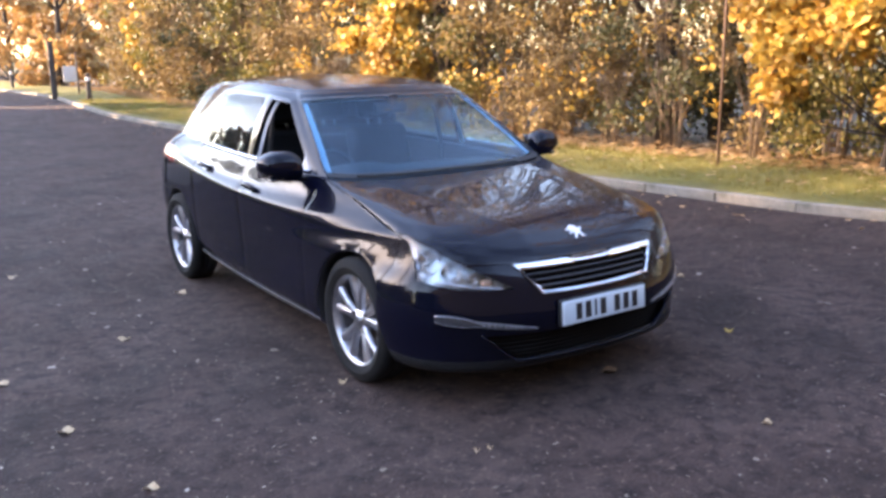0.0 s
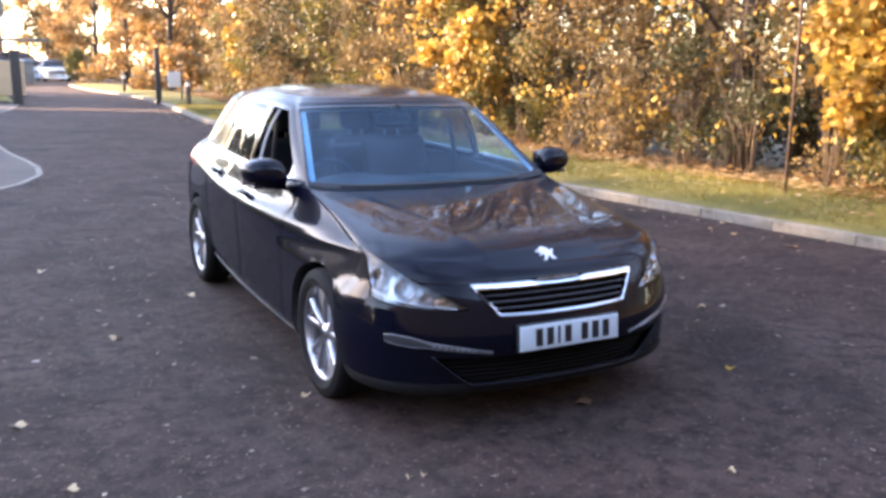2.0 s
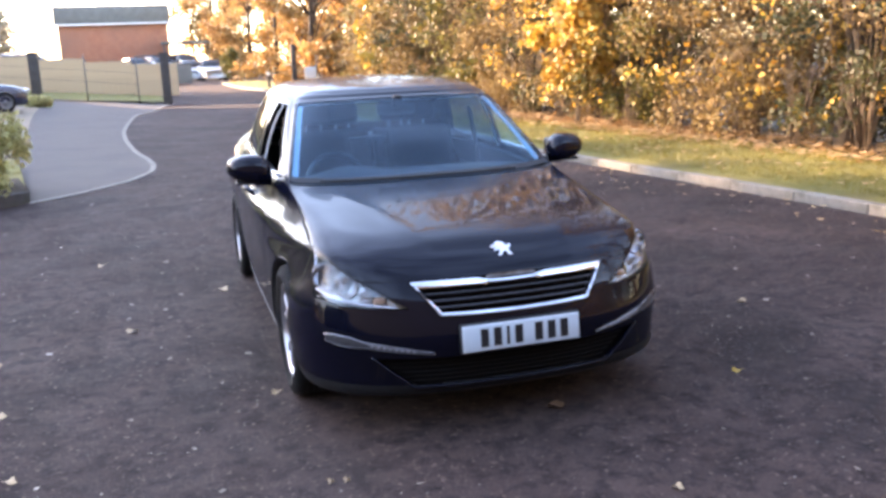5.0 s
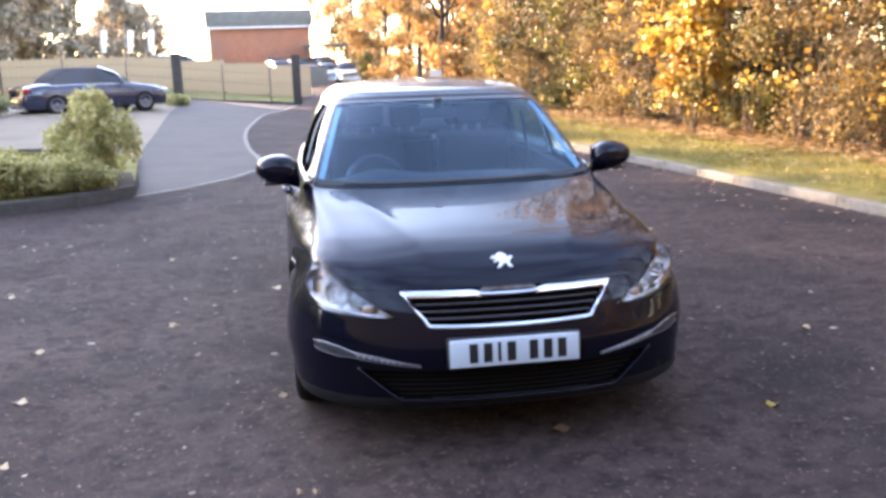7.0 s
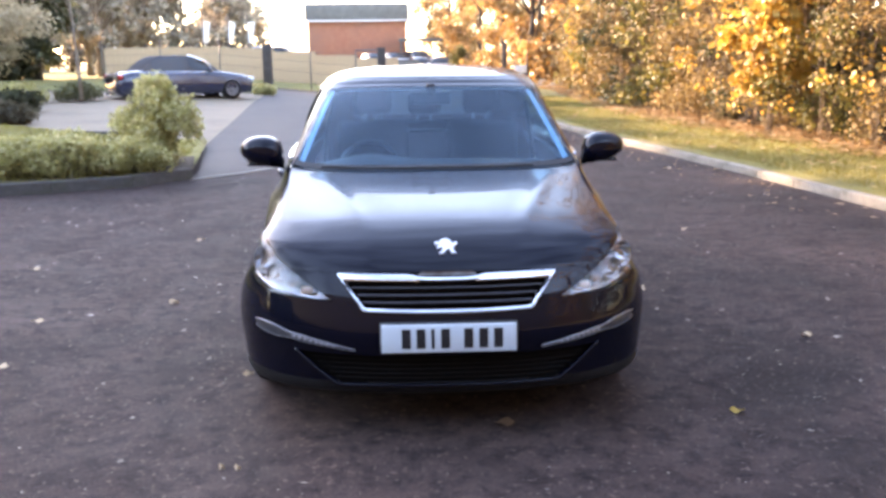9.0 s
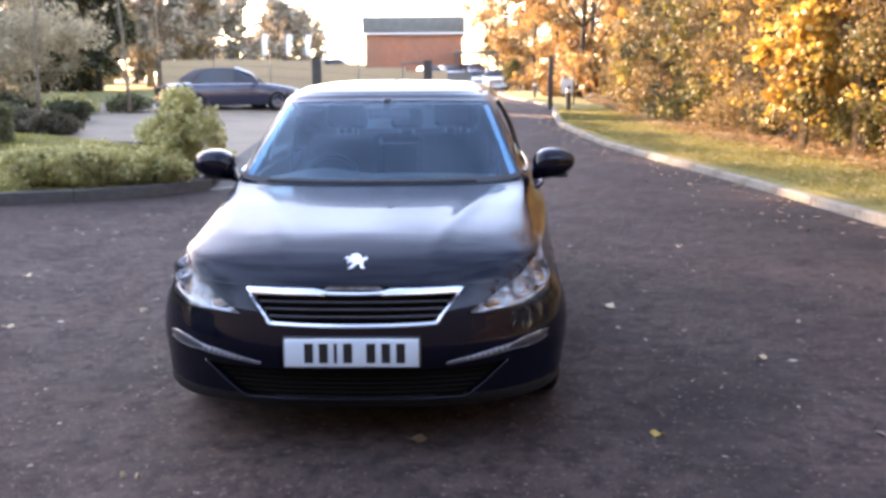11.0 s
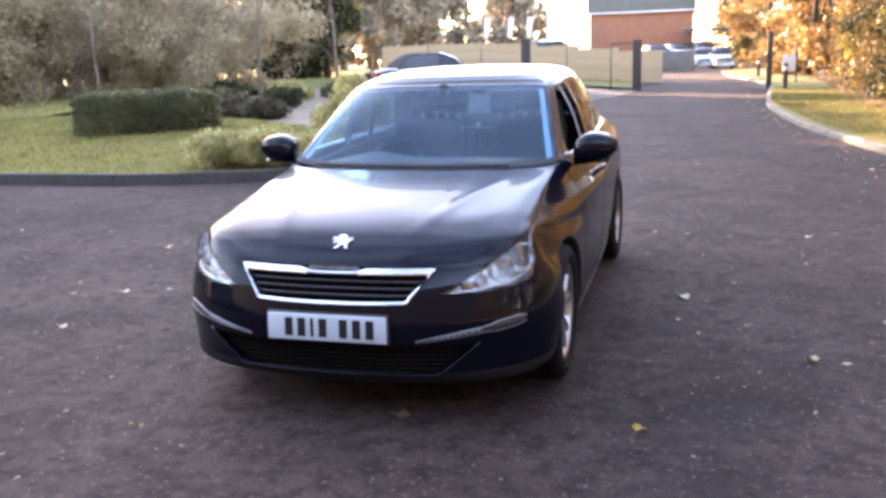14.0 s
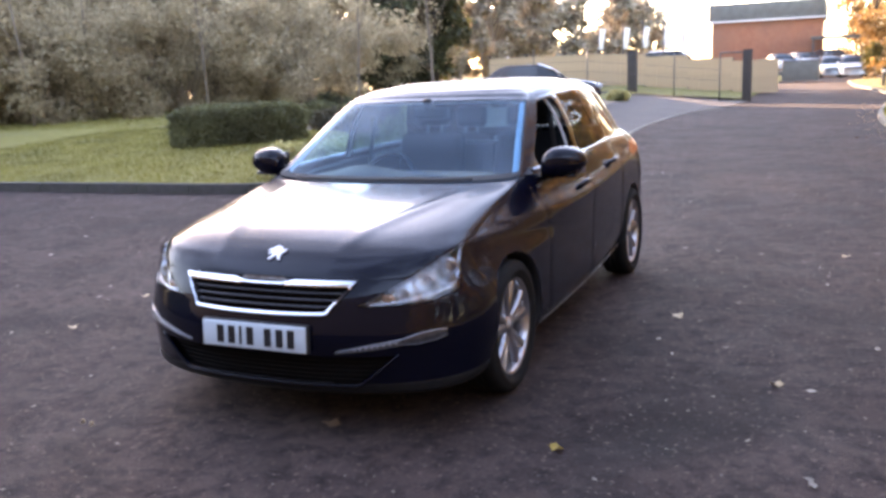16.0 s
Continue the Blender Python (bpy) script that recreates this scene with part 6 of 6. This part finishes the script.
far_car("hatchback", 1.35, 66.2, 0.28, 8, SILVER, "pale silver hatchback parked at the end of the drive", 4.1, 1.74, 1.5)
far_car("hatchback", 1.2, 76.0, 0.75, 28, DARKCAR, "dark grey car on the raised car park", 4.4, 1.8, 1.6)
far_car("hatchback", -0.75, 75.6, 0.75, 34, WHITECAR, "pale silver-white car on the raised car park", 4.3, 1.78, 1.46)
far_car("hatchback", -2.5, 74.8, 0.75, 26, PALEBLUE, "pale blue car on the raised car park", 4.0, 1.74, 1.42)
far_car("van", -9.7, 66, 0.28, 84, WHITECAR, "white van parked beyond the fence", 4.6, 1.85, 2.4, nose=0.2, glass=0.93)
far_car("van", -12.9, 68, 0.28, 80, WHITECAR, "white van parked beyond the fence", 4.2, 1.8, 2.2, nose=0.2, glass=0.93)
bush(3.9, 60.5, rise(3.9, 60.5) - 0.02, 1.0, 1.0, 2.3, OLIVE, 2600, 0.13, "dark olive bush at the end of the drive")

# ---- fallen leaves and grass ----


def scatter(name, places, size, mat, label, category, lift=0.006):
    n = len(places)
    p = np.array(places)
    a = rng.random(n) * 2 * math.pi
    s = size * (0.5 + rng.random(n))
    p[:, 2] += rng.random(n) ** 3 * lift * 3
    d = np.stack([np.cos(a), np.sin(a), np.zeros(n)], axis=1)
    b = np.stack([-np.sin(a), np.cos(a), np.zeros(n)], axis=1)
    up = np.array((0, 0, 1.0))
    curl = (rng.random(n)[:, None] * 0.5) * s[:, None]
    s = s[:, None]
    w = 0.16 + 0.34 * rng.random(n)[:, None]
    v = np.stack([p - 0.5 * s * d + 0.3 * curl * up, p + w * s * b + 0.4 * curl * up, p + 0.6 * s * d + curl * up * 0.5, p - w * s * b + 0.2 * curl * up, p + 0.0 * d], axis=1)
    v[:, :, 2] += lift
    k = np.arange(n)[:, None] * 5
    f = np.concatenate([k + np.array(q) for q in ((0, 4, 3), (4, 2, 3), (0, 1, 4), (1, 2, 4))])
    return tagged(new(name, array_mesh(name, v.reshape(-1, 3), f, mat)), label, category, kind="stuff")


def on_bank(n, d0, d1, y0, y1, line, power=1.0):
    out = []
    while len(out) < n:
        i = rng.integers(1, len(line) - 1)
        p = line[i]
        if not y0 < p.y < y1:
            continue
        t = (line[i + 1] - line[i - 1]).normalized()
        d = d0 + (d1 - d0) * rng.random() ** power
        q = p + d * Vector((t.y, -t.x, 0)) + t * rng.uniform(-0.2, 0.2)
        out.append((q.x, q.y, rise(q.x, q.y) + 0.11 + (0.04 if d1 <= 2.6 and d0 >= 0 else 0)))
    return out


PALELEAF = leaf_material("pale_leaf_bits", [(0.16, 0.12, 0.085), (0.28, 0.23, 0.18), (0.60, 0.52, 0.43)], through_light=0.05)
scatter("leaf_litter", on_bank(12500, 1.85, 3.3, -6, 34, KERB_R), 0.11, LITTER, "drift of dry fallen leaves along the foot of the hedgerow", "leaf litter", 0.03)
scatter("verge_leaves", on_bank(700, 0.1, 2.0, -5, 30, KERB_R), 0.07, LITTER, "fallen leaves strewn over the verge", "leaf litter", 0.03)
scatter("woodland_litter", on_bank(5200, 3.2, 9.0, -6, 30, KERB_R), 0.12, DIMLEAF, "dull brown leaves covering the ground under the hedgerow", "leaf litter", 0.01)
scatter("gutter_leaves", [(x, y, rise(x, y)) for x, y, _ in on_bank(260, -0.9, -0.02, -4, 28, KERB_R, 0.6)], 0.06, LITTER, "fallen leaves along the kerb", "leaf litter", 0.004)
pts = []
while len(pts) < 700:
    x, y = rng.uniform(-9, 4.2), rng.uniform(-3.2, 14)
    if abs(x) < 0.95 and -1.0 < y < 3.5 or y > 5.6 and x < -2.4:
        continue
    pts.append((x, y, rise(x, y)))
scatter("road_leaves", pts, 0.024, PALELEAF, "bits of leaf and grit scattered over the asphalt", "leaf litter", 0.003)

pts = []
while len(pts) < 190:
    x, y = rng.uniform(-6.5, 4.6), rng.uniform(-1.4, 9)
    if abs(x) < 1.0 and -1.6 < y < 3.5 or y > 5.6 and x < -2.4:
        continue
    pts.append((x, y, rise(x, y)))
scatter("dry_leaf_bits", pts, 0.042, PALELEAF, "pale dry leaves lying here and there on the asphalt", "leaf litter", 0.004)

pts = []
while len(pts) < 3600:
    x, y = rng.uniform(-8, 5), rng.uniform(-3.4, 9)
    if abs(x) < 0.9 and -0.9 < y < 3.4 or y > 5.6 and x < -2.4 or x > 4.3:
        continue
    pts.append((x, y, rise(x, y)))
GRIT = leaf_material("pale_grit", [(0.12, 0.10, 0.09), (0.25, 0.22, 0.19), (0.45, 0.40, 0.33)], 0.9, 0.0)
scatter("road_grit", pts, 0.012, GRIT, "pale grit and crumbs of leaf lying on the asphalt", "grit", 0.002)


def fallen_leaf(x, y, size, turn, mat):
    """A single lobed leaf, curled a little."""
    n = 15
    v = [(0, 0, 0.006)]
    for i in range(n):
        a = 2 * math.pi * i / n
        r = size * 0.7 * (0.62 + 0.38 * abs(math.cos(2.5 * a))) * (0.8 if i % 2 else 1)
        v.append((r * math.cos(a), r * math.sin(a) * 0.8, 0.004 + 0.02 * (math.sin(a * 2 + turn) + 1) * 0.5))
    f = [(0, 1 + i, 1 + (i + 1) % n) for i in range(n)]
    ob = new("fallen_leaf", mesh_of("fallen_leaf", v, f, mat))
    ob.matrix_world = pose(x, y, rise(x, y) + 0.002, 0, 0, turn * 57)
    return tagged(ob, "dry tan fallen leaf lying on the asphalt" if mat is LITTER else "dull brown fallen leaf lying before the car" if mat is DIMLEAF else "bright yellow fallen leaf lying on the asphalt", "leaf", "fallen leaves")


for x, y, s, m in ((1.244, -0.62, 0.05, YELLOW), (-1.03, 2.185, 0.07, LITTER), (-1.626, 1.37, 0.06, LITTER), (-2.335, 1.0, 0.06, LITTER), (1.365, 1.484, 0.08, LITTER), (3.45, 7.9, 0.09, LITTER),
                   (0.23, -0.68, 0.075, DIMLEAF), (-0.93, 0.0, 0.045, LITTER), (0.32, -1.55, 0.035, LITTER), (-0.86, -1.03, 0.02, LITTER), (-0.80, -1.04, 0.02, LITTER), (-2.2, 0.2, 0.06, LITTER), (-2.05, -0.55, 0.05, LITTER), (2.3, 3.5, 0.06, LITTER), (-2.9, 2.4, 0.06, LITTER), (2.0, 0.4, 0.05, LITTER), (-1.9, 3.4, 0.06, LITTER)):
    fallen_leaf(x, y, s, x * 3 + y, m)


def blades(name, places, height, mat, label):
    n = len(places)
    p = np.array(places)
    a = rng.random(n) * 2 * math.pi
    h = height * (0.5 + rng.random(n))[:, None]
    side = np.stack([np.cos(a), np.sin(a), np.zeros(n)], axis=1) * 0.005
    lean = rng.normal(size=(n, 3)) * np.array((0.5, 0.5, 0)) * h
    v = np.stack([p - side, p + side, p + lean + h * np.array((0, 0, 1.0))], axis=1)
    f = np.arange(n * 3).reshape(n, 3)
    return tagged(new(name, array_mesh(name, v.reshape(-1, 3), f, mat)), label, "grass", kind="stuff")


# lawn blades, also raised in colour for sunlight
LAWNBLADE_SUNLIT = leaf_material("sunlit_lawn_blades", [(0.23, 0.205, 0.036), (0.33, 0.285, 0.062), (0.42, 0.36, 0.105)])
GRASSBLADE = leaf_material("grass_blades", [(0.15, 0.145, 0.028), (0.225, 0.205, 0.046), (0.31, 0.26, 0.08)])
blades("verge_grass", on_bank(60000, 0.12, 2.4, -5, 26, KERB_R), 0.045, GRASSBLADE, "short green grass of the verge")
g = []
while len(g) < 60000:
    x, y = rng.uniform(-14, -3.4), rng.uniform(6.1, 13.2)
    if y < bed_edge(x) + 0.15 or x > left_edge(y) - 0.15 or y > lawn_far(x) - 0.1:
        continue
    g.append((x, y, lawn_height(x, y) - 0.005))
while len(g) < 84000:
    x, y = rng.uniform(-24, -13.35), rng.uniform(13.3, 24)
    g.append((x, y, rise(x, y) + 0.33))
blades("lawn_grass", g, 0.05, LAWNBLADE_SUNLIT, "short green grass of the lawn")
